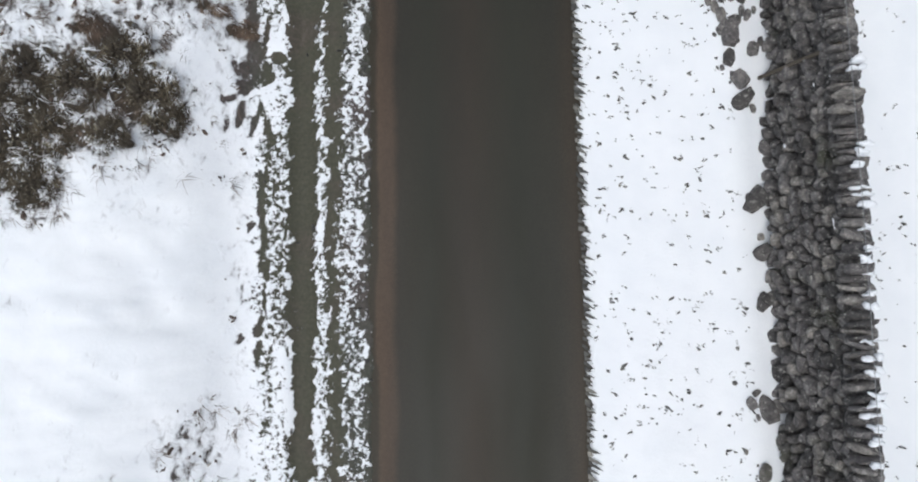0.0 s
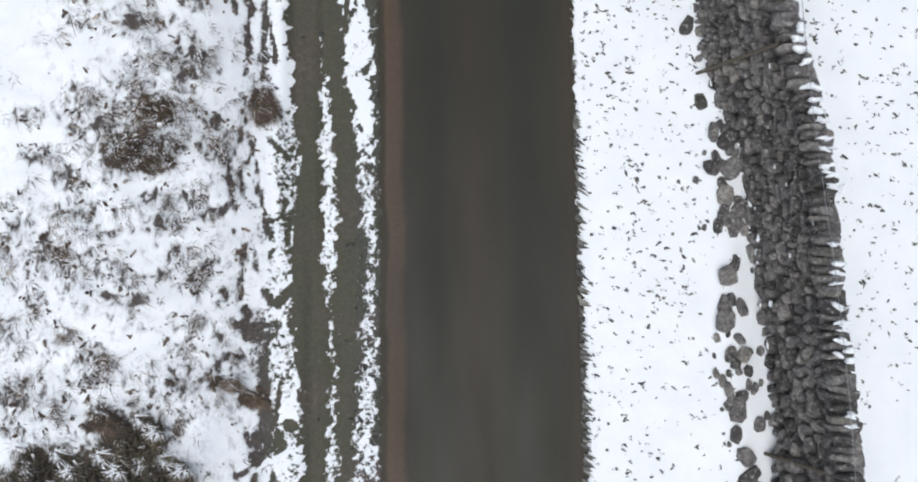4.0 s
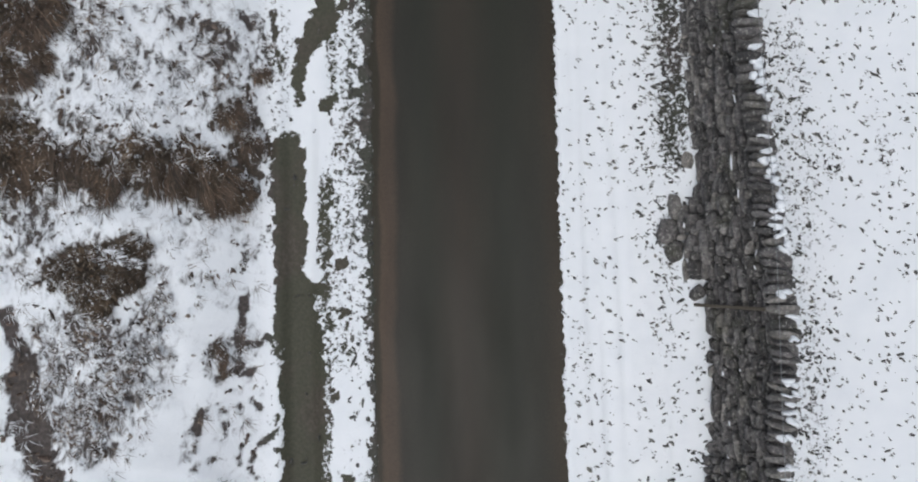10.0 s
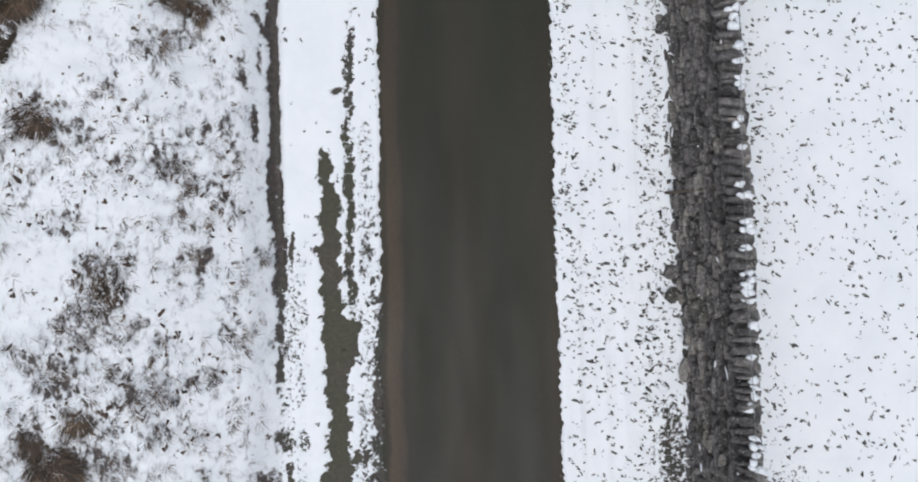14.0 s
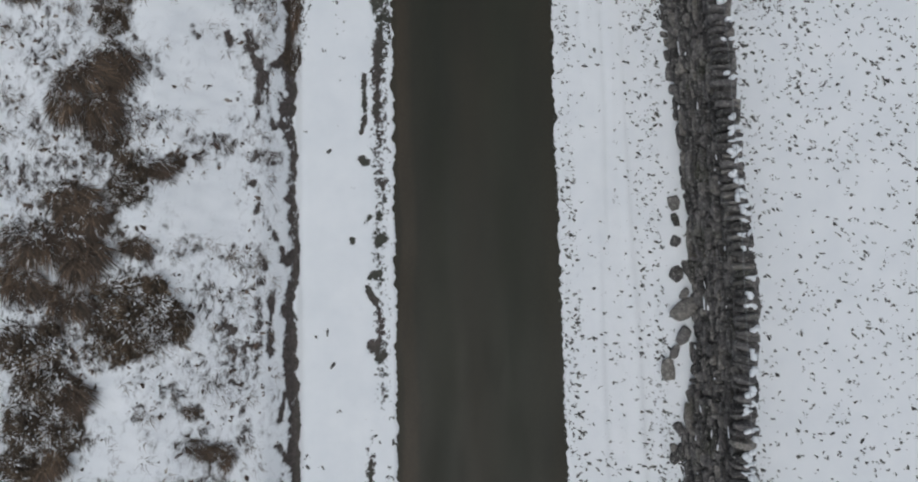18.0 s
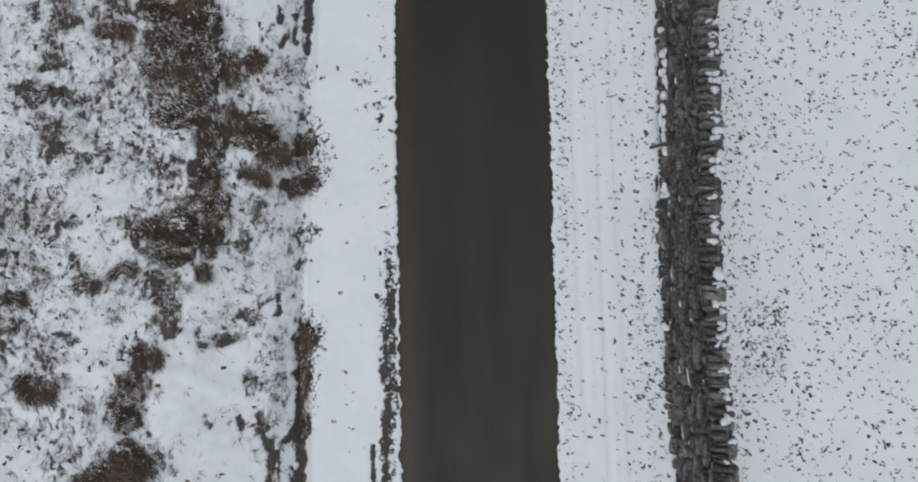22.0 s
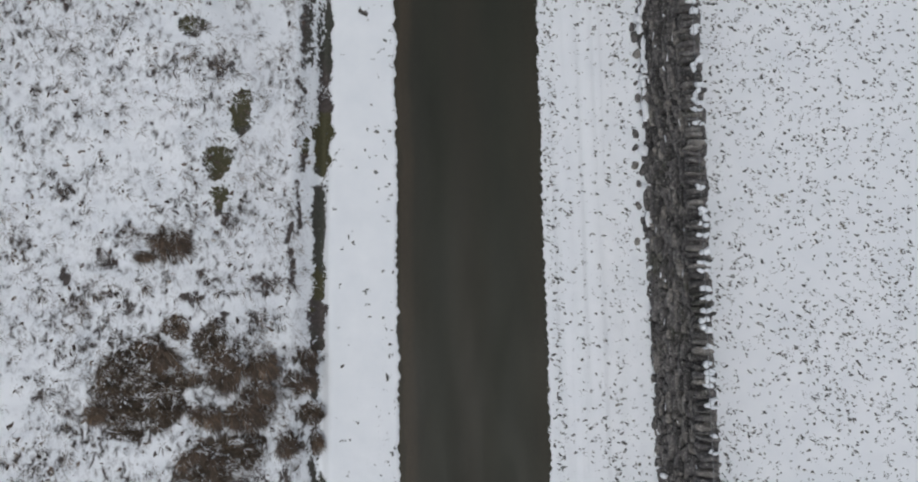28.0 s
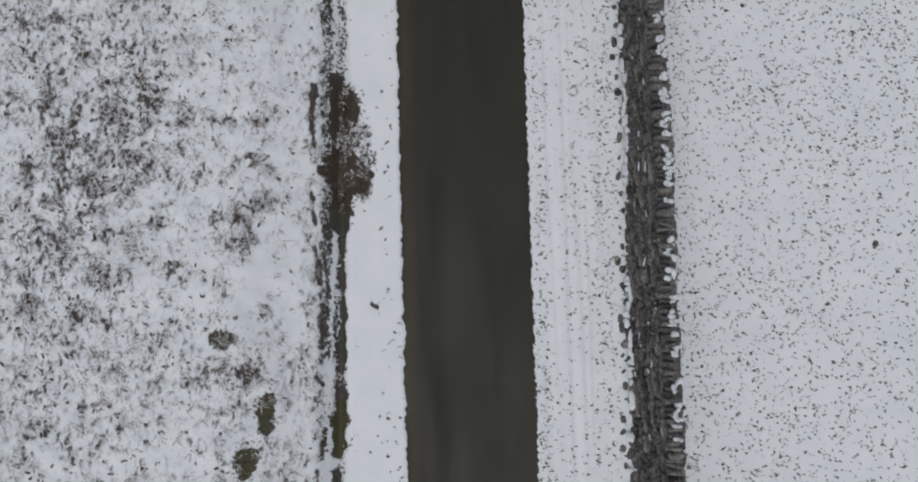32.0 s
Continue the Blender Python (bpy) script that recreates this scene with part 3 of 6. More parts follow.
PLANTS_Q = [(-6.42, 56.79, 0.17, 0.17, "S"), (-7, 56.84, 0.18, 0.18, "F"), (-9.42, 57.03, 0.16, 0.19, "F"), (-8.75, 57.14, 0.11, 0.22, "F"),
         (-4.81, 57.14, 0.31, 0.17, "S"), (-2.86, 57.17, 0.35, 0.54, "R"), (-2.3, 57.26, 0.19, 0.27, "F"), (-7.36, 57.28, 0.2, 0.18, "F"),
         (-6.42, 57.43, 0.17, 0.14, "F"), (-8.41, 57.51, 0.28, 0.23, "F"), (-8.88, 57.7, 0.17, 0.17, "F"), (-2.63, 57.74, 0.34, 0.34, "F"),
         (-7.47, 57.84, 0.13, 0.22, "F"), (-5.35, 58.03, 0.17, 0.12, "F"), (-4.62, 58.05, 0.19, 0.1, "F"), (-7.72, 58.16, 0.34, 0.34, "F"),
         (-6.2, 58.21, 0.18, 0.12, "S"), (-9, 58.39, 0.16, 0.23, "F"), (-2.77, 58.54, 0.31, 0.56, "B")]
TRAILS_A = [(0.032, [(-3.11, 0.56), (-3.14, 0.19)]), (0.03, [(-3.39, 1.34), (-3.35, 1.1)]), (0.022, [(-3.41, 1.51), (-3.36, 1.34)]),
         (0.032, [(-2.58, 1.66), (-2.56, 0.99)]), (0.04, [(-3.03, 1.67), (-3.04, 1.13), (-3.13, 0.68)]), (0.025, [(-2.91, 2.89), (-2.9, 2.34), (-2.89, 1.83)]),
         (0.04, [(-3.11, 3.02), (-3.12, 2.51), (-3.06, 2.04), (-3.09, 1.58)]), (0.045, [(-2.97, 3.49), (-3.05, 2.9)]), (0.022, [(-3.58, 3.78), (-3.6, 3.61)]),
         (0.042, [(-3.15, 3.92), (-3.27, 3.54)]), (0.06, [(-3.14, 3.97), (-3, 3.54)]), (0.03, [(-3.38, 4.02), (-3.43, 3.68)]),
         (0.03, [(-3.61, 4.04), (-3.46, 4.11)]), (0.048, [(-3.39, 4.62), (-3.35, 4.27)]), (0.03, [(-3.51, 4.71), (-3.45, 4.45)]),
         (0.102, [(-3.19, 4.87), (-3.06, 4.43), (-3.27, 4.36)])]
TRAILS_B = [(0.045, [(-3.02, 5.39), (-3.08, 4.86), (-3.26, 4.59), (-3.41, 4.31)]), (0.068, [(-3.28, 5.83), (-3.32, 5.31), (-3.28, 4.87), (-3.35, 4.45)]),
         (0.051, [(-3.27, 5.93), (-3.24, 5.22), (-3.2, 4.41), (-3.35, 4.23)]), (0.063, [(-3.07, 6.05), (-3.52, 6.03)]), (0.045, [(-3.51, 6.1), (-3.47, 6.36)]),
         (0.063, [(-3.58, 6.23), (-3.36, 6.2), (-3.06, 6.23)]), (0.037, [(-3.53, 6.48), (-3.54, 6.24)]), (0.051, [(-3.16, 6.54), (-3.28, 6.72)]),
         (0.059, [(-2.86, 6.81), (-3.07, 6.54)]), (0.042, [(-3.84, 6.83), (-3.76, 6.65)]), (0.037, [(-3.97, 7.21), (-4.01, 6.95)]),
         (0.03, [(-3.58, 7.31), (-3.58, 6.62)]), (0.038, [(-3.39, 7.33), (-3.39, 7.07)]), (0.04, [(-3.52, 7.42), (-3.5, 7.2)]),
         (0.028, [(-3.66, 7.66), (-3.69, 7.58)]), (0.043, [(-3.16, 7.79), (-2.87, 7.95), (-2.95, 7.43)])]
TRAILS_C = [(0.04, [(-3.28, 7.8), (-3.2, 7.53)]), (0.042, [(-3.75, 8.02), (-3.86, 7.74)]), (0.028, [(-3.6, 8.51), (-3.58, 8.17), (-3.36, 7.98)]),
         (0.037, [(-3.47, 8.53), (-3.38, 8.22)]), (0.03, [(-3.41, 8.68), (-3.36, 8.32), (-3.28, 7.89)]), (0.026, [(-3.8, 8.74), (-3.72, 8.3), (-3.64, 7.86)]),
         (0.045, [(-1.79, 8.84), (-1.66, 8.75), (-1.52, 8.92)]), (0.042, [(-3.21, 9.03), (-2.96, 8.8)]), (0.03, [(-3.52, 9.16), (-3.44, 8.85), (-3.53, 8.68)]),
         (0.03, [(-3.55, 9.34), (-3.69, 8.76)]), (0.028, [(-3.91, 9.35), (-3.87, 8.81)]), (0.054, [(-2.24, 9.73), (-2.13, 9.02)]),
         (0.045, [(-1.74, 10.09), (-1.65, 10.26)]), (0.025, [(-3.23, 11), (-3.13, 10.28)]), (0.021, [(-3.73, 11.32), (-3.69, 10.97)]),
         (0.036, [(-2.01, 11.35), (-2.06, 10.72), (-1.92, 11.08)])]
TRAILS_D = [(0.03, [(-3.57, 11.43), (-3.5, 11.08), (-3.53, 10.72), (-3.51, 10.45), (-3.55, 10)]), (0.026, [(-3.65, 11.81), (-3.64, 11.51)]),
         (0.045, [(-1.61, 11.85), (-1.56, 11.53), (-1.65, 11.08), (-1.61, 10.53)]),
         (0.048, [(-3.47, 12.2), (-3.31, 12.08), (-3.28, 11.63), (-3.29, 11.09), (-3.31, 10.64), (-3.32, 10.01)]), (0.03, [(-3.81, 12.51), (-3.77, 12.42)]),
         (0.042, [(-3.32, 12.72), (-3.35, 12.44)]), (0.072, [(-6.63, 12.92), (-6.44, 12.58)]), (0.023, [(-3.64, 13.14), (-3.55, 13.11)]),
         (0.252, [(-6.06, 13.42), (-6.06, 12.97), (-6.12, 12.71)]), (0.034, [(-3.5, 13.54), (-3.4, 13.37)]), (0.042, [(-4.16, 13.72), (-4.26, 13.52)]),
         (0.03, [(-3.94, 13.85), (-4, 13.73)]), (0.032, [(-3.6, 13.89), (-3.65, 13.59)]), (0.036, [(-3.12, 14.04), (-3.39, 13.87), (-3.48, 13.61)])]
TRAILS_E = [(0.032, [(-3.86, 14.46), (-3.84, 13.93)]), (0.09, [(-6.65, 14.48), (-6.56, 14.14)]), (0.04, [(-4.14, 14.5), (-4.22, 14.15)]),
         (0.032, [(-3.64, 14.53), (-3.61, 14.25)]), (0.034, [(-3.48, 14.6), (-3.35, 14.41)]), (0.042, [(-3.44, 15.06), (-3.63, 14.98)]),
         (0.18, [(-6.5, 15.32), (-6.55, 14.98), (-6.46, 14.63), (-6.36, 14.25), (-6.3, 13.87), (-6.26, 13.59)]), (0.045, [(-3.59, 15.49), (-3.34, 15.45)]),
         (0.036, [(-3.25, 15.57), (-3.16, 15.42)]), (0.042, [(-5.87, 15.98), (-5.71, 15.55), (-5.64, 15.12)]),
         (0.104, [(-6.82, 16), (-6.73, 15.74), (-6.59, 15.49)]),
         (0.056, [(-3.57, 16.18), (-3.6, 15.9), (-3.64, 15.59), (-3.63, 15.17), (-3.69, 15.04), (-3.87, 14.96)]), (0.024, [(-3.51, 16.37), (-3.56, 15.99)]),
         (0.037, [(-3.55, 16.92), (-3.6, 16.64)]), (0.06, [(-3.73, 18.6), (-3.37, 18.16)])]
TRAILS_F = [(0.04, [(-3.9, 19.05), (-4.02, 18.88)]), (0.032, [(-3.46, 19.21), (-3.24, 18.83), (-3.1, 18.16)]), (0.023, [(-4.58, 19.46), (-4.51, 19.34)]),
         (0.048, [(-3.54, 19.6), (-3.46, 19.12)]), (0.04, [(-3.86, 19.99), (-3.96, 19.61), (-3.83, 19.42)]), (0.032, [(-3.81, 20.1), (-3.89, 19.85)]),
         (0.034, [(-3.98, 20.27), (-4.03, 19.99)]), (0.042, [(-3.97, 20.32), (-4, 19.89)]), (0.032, [(-3.77, 20.46), (-3.73, 20.17)]),
         (0.051, [(-4.1, 20.55), (-3.84, 20.37)]), (0.06, [(-3.53, 20.73), (-3.43, 20.61)]), (0.05, [(-3.14, 20.89), (-3.09, 20.29), (-3, 19.9)]),
         (0.081, [(-3.23, 21.34), (-3.19, 21.19)]), (0.023, [(-5.17, 22.95), (-5.02, 22.5)]), (0.045, [(-3.28, 23.6), (-3.26, 22.9), (-3.28, 22.31)]),
         (0.04, [(-4.28, 24.57), (-4.45, 24.16)]), (0.032, [(-3.03, 24.8), (-3.05, 24.4)])]
TRAILS_G = [(0.063, [(-3.31, 24.89), (-3.25, 24.38), (-3.19, 23.86)]), (0.032, [(-3.62, 27.02), (-3.6, 26.41)]), (0.05, [(-2.27, 27.26), (-2.17, 27.29)]),
         (0.034, [(-3.81, 27.79), (-3.73, 27.3)]), (0.034, [(-3.75, 27.93), (-3.79, 27.44)]), (0.034, [(-3.54, 28.09), (-3.56, 27.59)]),
         (0.04, [(-2, 28.24), (-1.99, 27.43)]), (0.034, [(-3.62, 28.61), (-3.45, 28.27)]),
         (0.054, [(-3.36, 28.74), (-3.33, 27.91), (-3.32, 26.87), (-3.26, 25.83), (-3.24, 24.81), (-3.21, 23.9)]), (0.042, [(-3.49, 29.51), (-3.58, 29.01)]),
         (0.084, [(-1.92, 30.31), (-1.77, 30.09)]), (0.047, [(-3.88, 30.35), (-4.12, 30.36)]), (0.042, [(-3.75, 30.55), (-3.71, 30.14)]),
         (0.036, [(-4.45, 30.77), (-4.26, 30.56)]), (0.066, [(-1.81, 30.93), (-1.78, 30.51)]), (0.034, [(-3.71, 31.28), (-3.72, 30.35)]),
         (0.04, [(-4.22, 31.28), (-4.02, 31.38)])]
TRAILS_H = [(0.042, [(-2.02, 31.36), (-1.86, 31.04)]), (0.047, [(-3.96, 31.38), (-3.88, 31.07), (-3.88, 30.66)]), (0.052, [(-1.91, 31.57), (-1.75, 31.46)]),
         (0.051, [(-3.79, 31.8), (-3.84, 31.47)]), (0.045, [(-3.45, 31.83), (-3.58, 32.13)]), (0.055, [(-2.27, 32.22), (-2.25, 32.19)]),
         (0.077, [(-1.74, 32.26), (-1.79, 32.16)]), (0.052, [(-2, 32.54), (-1.95, 32.65)]), (0.025, [(-3.79, 32.64), (-3.62, 32.23)]),
         (0.04, [(-3.98, 33.26), (-3.88, 32.73)]), (0.042, [(-1.73, 33.29), (-1.68, 32.97)]), (0.084, [(-2.06, 33.63), (-2.09, 33.68)]),
         (0.034, [(-3.58, 34.95), (-3.55, 34.3)]), (0.034, [(-3.79, 35.27), (-3.74, 34.69), (-3.66, 34.27)]),
         (0.042, [(-2.04, 35.28), (-2.03, 34.51), (-2.09, 34.18)]), (0.09, [(-3.62, 35.49), (-3.35, 35.81)]),
         (0.047, [(-3.96, 35.73), (-3.9, 35.19), (-3.94, 34.54), (-3.95, 34.17)])]
TRAILS_I = [(0.066, [(-1.8, 35.84), (-1.79, 34.95), (-1.8, 34.39)]), (0.05, [(-4.42, 35.98), (-4.37, 35.76)]), (0.045, [(-5, 36.04), (-4.9, 35.82)]),
         (0.05, [(-4.07, 36.16), (-4.1, 35.74)]), (0.066, [(-1.72, 36.25), (-1.78, 35.59)]), (0.05, [(-4.17, 36.7), (-4.32, 36.5)]),
         (0.126, [(-6.17, 36.74), (-6.07, 36.53)]), (0.126, [(-6.06, 37.25), (-5.84, 37.14), (-6.12, 36.94)]), (0.094, [(-4.51, 37.42), (-4.56, 37.37)]),
         (0.069, [(-1.76, 37.46), (-1.76, 36.91), (-1.83, 36.58)]), (0.063, [(-4.62, 37.48), (-4.73, 37.33)]), (0.081, [(-7.44, 37.61), (-7.25, 37.45)]),
         (0.048, [(-5.09, 37.62), (-5.04, 37.3)]), (0.07, [(-4.36, 37.9), (-4.21, 37.68)]), (0.05, [(-3.9, 38.09), (-4.06, 37.99)]),
         (0.054, [(-3.76, 38.19), (-3.73, 37.86)]), (0.077, [(-1.63, 38.24), (-1.7, 37.68)])]
TRAILS_J = [(0.126, [(-5.81, 38.49), (-5.56, 38.07), (-5.56, 37.54)]), (0.06, [(-7.96, 39.79), (-7.99, 39.48)]), (0.1, [(-7.64, 41.26), (-7.56, 40.83)]),
         (0.09, [(-7.54, 41.31), (-7.45, 40.91)]), (0.034, [(-1.79, 41.64), (-1.83, 41.53)]), (0.072, [(-7.67, 41.93), (-7.38, 41.92)]),
         (0.14, [(-8.1, 41.95), (-7.94, 41.84)]), (0.105, [(-8.04, 41.95), (-7.89, 41.84)]), (0.08, [(-7.65, 42.64), (-7.7, 42.38)]),
         (0.04, [(-3.61, 43.17), (-3.66, 42.95)]), (0.095, [(-7.23, 43.29), (-7.44, 43.09)]), (0.08, [(-7.93, 43.47), (-7.94, 43.31)]),
         (0.028, [(-3.42, 43.61), (-3.43, 43.04)]), (0.04, [(-3.66, 43.78), (-3.68, 43.44)]), (0.095, [(-7.39, 43.81), (-7.38, 43.17)]),
         (0.114, [(-7.44, 43.93), (-7.43, 43.51)]), (0.052, [(-3.17, 44.07), (-3.24, 43.38)]), (0.057, [(-3.11, 44.42), (-2.98, 44.18)])]
TRAILS_K = [(0.042, [(-3.7, 44.57), (-3.67, 44.01)]), (0.042, [(-3.7, 44.64), (-3.75, 44.42)]),
         (0.04, [(-3.26, 44.69), (-3.17, 44.15), (-3.16, 43.57), (-3.24, 42.97)]), (0.084, [(-4.91, 47.3), (-4.77, 47.6)]),
         (0.063, [(-5.53, 47.95), (-5.23, 47.91)]), (0.052, [(-7.03, 48.05), (-6.78, 48.04)]), (0.048, [(-7.6, 48.25), (-7.72, 48.47)]),
         (0.055, [(-3.11, 48.32), (-3.24, 46.91), (-3.19, 45.96)]), (0.038, [(-5.23, 48.42), (-5.13, 48.2)]), (0.053, [(-7.13, 48.61), (-6.8, 48.61)]),
         (0.042, [(-3.57, 48.68), (-3.63, 48.08)]), (0.042, [(-3.59, 48.83), (-3.54, 48.12)]), (0.04, [(-3.57, 49.38), (-3.67, 49.01)]),
         (0.08, [(-3.07, 49.78), (-3.06, 49.3), (-3.13, 48.68), (-3.08, 48.21), (-3.13, 47.6)]), (0.094, [(-4.89, 49.79), (-4.91, 49.56)]),
         (0.077, [(-3.1, 50.15), (-3.14, 49.54), (-3.13, 48.81)])]
TRAILS_L = [(0.042, [(-3.48, 50.26), (-3.43, 49.3)]), (0.14, [(-4.9, 50.6), (-4.97, 50.37)]), (0.05, [(-3.32, 51.12), (-3.38, 50.5)]),
         (0.117, [(-2.97, 51.9), (-3, 51.15), (-3.06, 50.53)]), (0.115, [(-4.46, 51.91), (-4.54, 51.43), (-4.5, 51.26)]),
         (0.033, [(-3.47, 52.33), (-3.32, 52.1)]), (0.132, [(-5.33, 53.24), (-5.38, 53.18)]), (0.05, [(-2.22, 53.9), (-2.1, 53.83)]),
         (0.044, [(-3.25, 54.84), (-3.18, 54.06)]), (0.06, [(-3.45, 55.21), (-3.35, 54.44)]), (0.078, [(-2.91, 55.41), (-2.9, 54.61), (-2.92, 53.8)]),
         (0.057, [(-3.24, 55.76), (-3.11, 55.52)]), (0.078, [(-2.85, 55.78), (-2.91, 54.86), (-2.89, 53.94), (-2.92, 53.17), (-2.95, 52.41)]),
         (0.182, [(-2.89, 56.22), (-2.92, 55.75)]), (0.05, [(-3.51, 56.52), (-3.45, 55.73)]), (0.104, [(-2.44, 57.13), (-2.24, 56.92)])]
TRAILS_M = [(0.286, [(-2.85, 57.31), (-2.79, 56.75)]), (0.06, [(-3.43, 57.97), (-3.45, 57.71)]), (0.062, [(-3.42, 58.91), (-3.49, 58.37), (-3.43, 57.58)]),
         (0.12, [(-2.95, 59.19), (-2.94, 58.51), (-2.97, 57.82)])]
PLANTS = PLANTS_A + PLANTS_B + PLANTS_C + PLANTS_D + PLANTS_E + PLANTS_F + PLANTS_G + PLANTS_H + PLANTS_I + PLANTS_J + PLANTS_K + PLANTS_L + PLANTS_M + PLANTS_N + PLANTS_O + PLANTS_P + PLANTS_Q
TRAILS = TRAILS_A + TRAILS_B + TRAILS_C + TRAILS_D + TRAILS_E + TRAILS_F + TRAILS_G + TRAILS_H + TRAILS_I + TRAILS_J + TRAILS_K + TRAILS_L + TRAILS_M
# strips of wet turf, the drain and the trodden line beside the lane: y, left edge, right edge, share laid bare
DRAIN = ([-30, -1.3, 0.4, 2, 3, 4, 5.1, 5.6, 6.1, 6.6, 7.3, 8.3, 9, 9.7, 10.1, 10.7, 11.2, 11.9, 13, 15, 15.8, 16.5, 18.2, 18.6, 18.9],
         [-2.64, -2.64, -2.67, -2.69, -2.68, -2.67, -2.72, -2.82, -2.84, -2.86, -2.87, -2.79, -2.81, -2.85, -2.87, -2.92, -2.96, -3.0, -3.02, -3.07, -3.1, -3.12, -3.15, -3.12, -3.02],
         [-2.36, -2.36, -2.36, -2.36, -2.35, -2.34, -2.33, -2.31, -2.30, -2.33, -2.45, -2.44, -2.48, -2.45, -2.43, -2.46, -2.46, -2.34, -2.4, -2.34, -2.45, -2.66, -2.68, -2.68, -2.72], 0.97)
RUT = ([-30, -1.3, 0.4, 2, 3, 4, 5.1, 6.1, 6.6, 7.2, 7.9, 8.3, 9, 9.7, 10.1, 10.7, 11.2, 11.7],
       [-2.09, -2.09, -2.10, -2.12, -2.14, -2.15, -2.18, -2.17, -2.22, -2.16, -2.19, -2.19, -2.21, -2.28, -2.38, -2.42, -2.44, -2.42],
       [-1.94, -1.94, -1.98, -2.01, -1.98, -1.97, -1.95, -1.85, -1.76, -1.73, -1.85, -1.85, -1.9, -1.98, -2.04, -2.08, -2.10, -2.2], 0.94)
POOL = ([19.3, 19.57, 19.96, 20.3, 20.54, 20.93, 21.6, 22.4, 22.8, 23.2, 23.4, 23.8, 24.6, 25.5, 26.3],
        [-2.77, -2.78, -2.82, -2.75, -2.62, -2.45, -2.45, -2.48, -2.49, -2.56, -2.5, -2.51, -2.57, -2.52, -2.5],
        [-2.69, -2.66, -2.62, -2.35, -2.09, -2.08, -2.11, -2.10, -1.96, -1.89, -2.2, -2.25, -2.23, -2.28, -2.42], 0.92)
EDGE = ([-30, 7, 9, 12, 15, 18, 20, 22, 24], [-1.62, -1.62, -1.60, -1.60, -1.62, -1.68, -1.70, -1.68, -1.56], [-1.4] * 9, 0.74)
BANDS = [DRAIN, RUT, POOL, EDGE]
HOLES = [(-1.76, 36.40, 0.13), (-1.76, 35.88, 0.12), (-1.77, 35.38, 0.13), (-1.71, 34.71, 0.08), (-1.99, 33.66, 0.10), (-1.83, 32.64, 0.07), (-1.88, 31.57, 0.11), (-1.85, 30.36, 0.09)]
HOLES += [(-1.62, 11.2, 0.12), (-1.66, 11.8, 0.13), (-1.6, 10.7, 0.1), (-1.87, 21.0, 0.15), (-1.89, 19.95, 0.09), (-1.82, 19.5, 0.12), (-2.25, 19.35, 0.18), (-2.05, 16.7, 0.13), (-2.25, 16.85, 0.10), (-2.5, 16.3, 0.14), (-2.0, 15.9, 0.08), (-2.2, 14.6, 0.1),
         (-1.95, 13.3, 0.09), (-2.1, 12.1, 0.1), (-1.75, 9.2, 0.1), (-1.7, 8.6, 0.09), (-2.35, 9.3, 0.07), (-2.2, 8.9, 0.06), (-3.1, 7.3, 0.1), (-2.96, 4.72, 0.13), (-3.36, 4.23, 0.14), (-3.25, 2.2, 0.1), (-3.35, 0.6, 0.09), (-2.95, 56.7, 0.34), (-2.9, 57.3, 0.26), (-2.9, 56.1, 0.28), (-2.6, 56.8, 0.2), (-3.2, 57.0, 0.2)]
HALO = {"B": 0.86, "R": 0.70, "S": 0.34, "F": 0.54, "G": 0.80}


# ---- fields of noise and the lie of the land ----
def lattice(ix, iy, seed):
    h = (ix.astype(np.int64) * 374761393 + iy.astype(np.int64) * 668265263 + seed * 1442695041) & 0xFFFFFFFF
    h = ((h ^ (h >> 13)) * 1274126177) & 0xFFFFFFFF
    return ((h ^ (h >> 16)) & 0xFFFF) / 65535.0


def field(x, y, scale, seed=0, octaves=3):
    total, amp, norm = 0.0, 1.0, 0.0
    for o in range(octaves):
        u, v = x * scale, y * scale
        iu, iv = np.floor(u), np.floor(v)
        fu, fv = u - iu, v - iv
        fu, fv = fu * fu * (3 - 2 * fu), fv * fv * (3 - 2 * fv)
        s = seed + 31 * o
        a = lattice(iu, iv, s) * (1 - fu) + lattice(iu + 1, iv, s) * fu
        c = lattice(iu, iv + 1, s) * (1 - fu) + lattice(iu + 1, iv + 1, s) * fu
        total, norm, amp, scale = total + amp * (a * (1 - fv) + c * fv), norm + amp, amp * 0.5, scale * 2.03
    return total / norm


def step(a, b, v):
    k = np.clip((v - a) / (b - a), 0, 1)
    return k * k * (3 - 2 * k)


def box(x, y, x0, x1, y0, y1, soft=0.08, soft_y=0.6):
    return step(x0 - soft, x0 + soft, x) * (1 - step(x1 - soft, x1 + soft, x)) * step(y0 - soft_y, y0 + soft_y, y) * (1 - step(y1 - soft_y, y1 + soft_y, y))


def foot_of_bank(y):
    return np.interp(y, [-8, 10, 22, 26, 34, 40, 45, 49, 54, 60], [-3.1, -3.1, -3.2, -3.36, -3.4, -3.36, -3.12, -3.1, -2.99, -2.83])


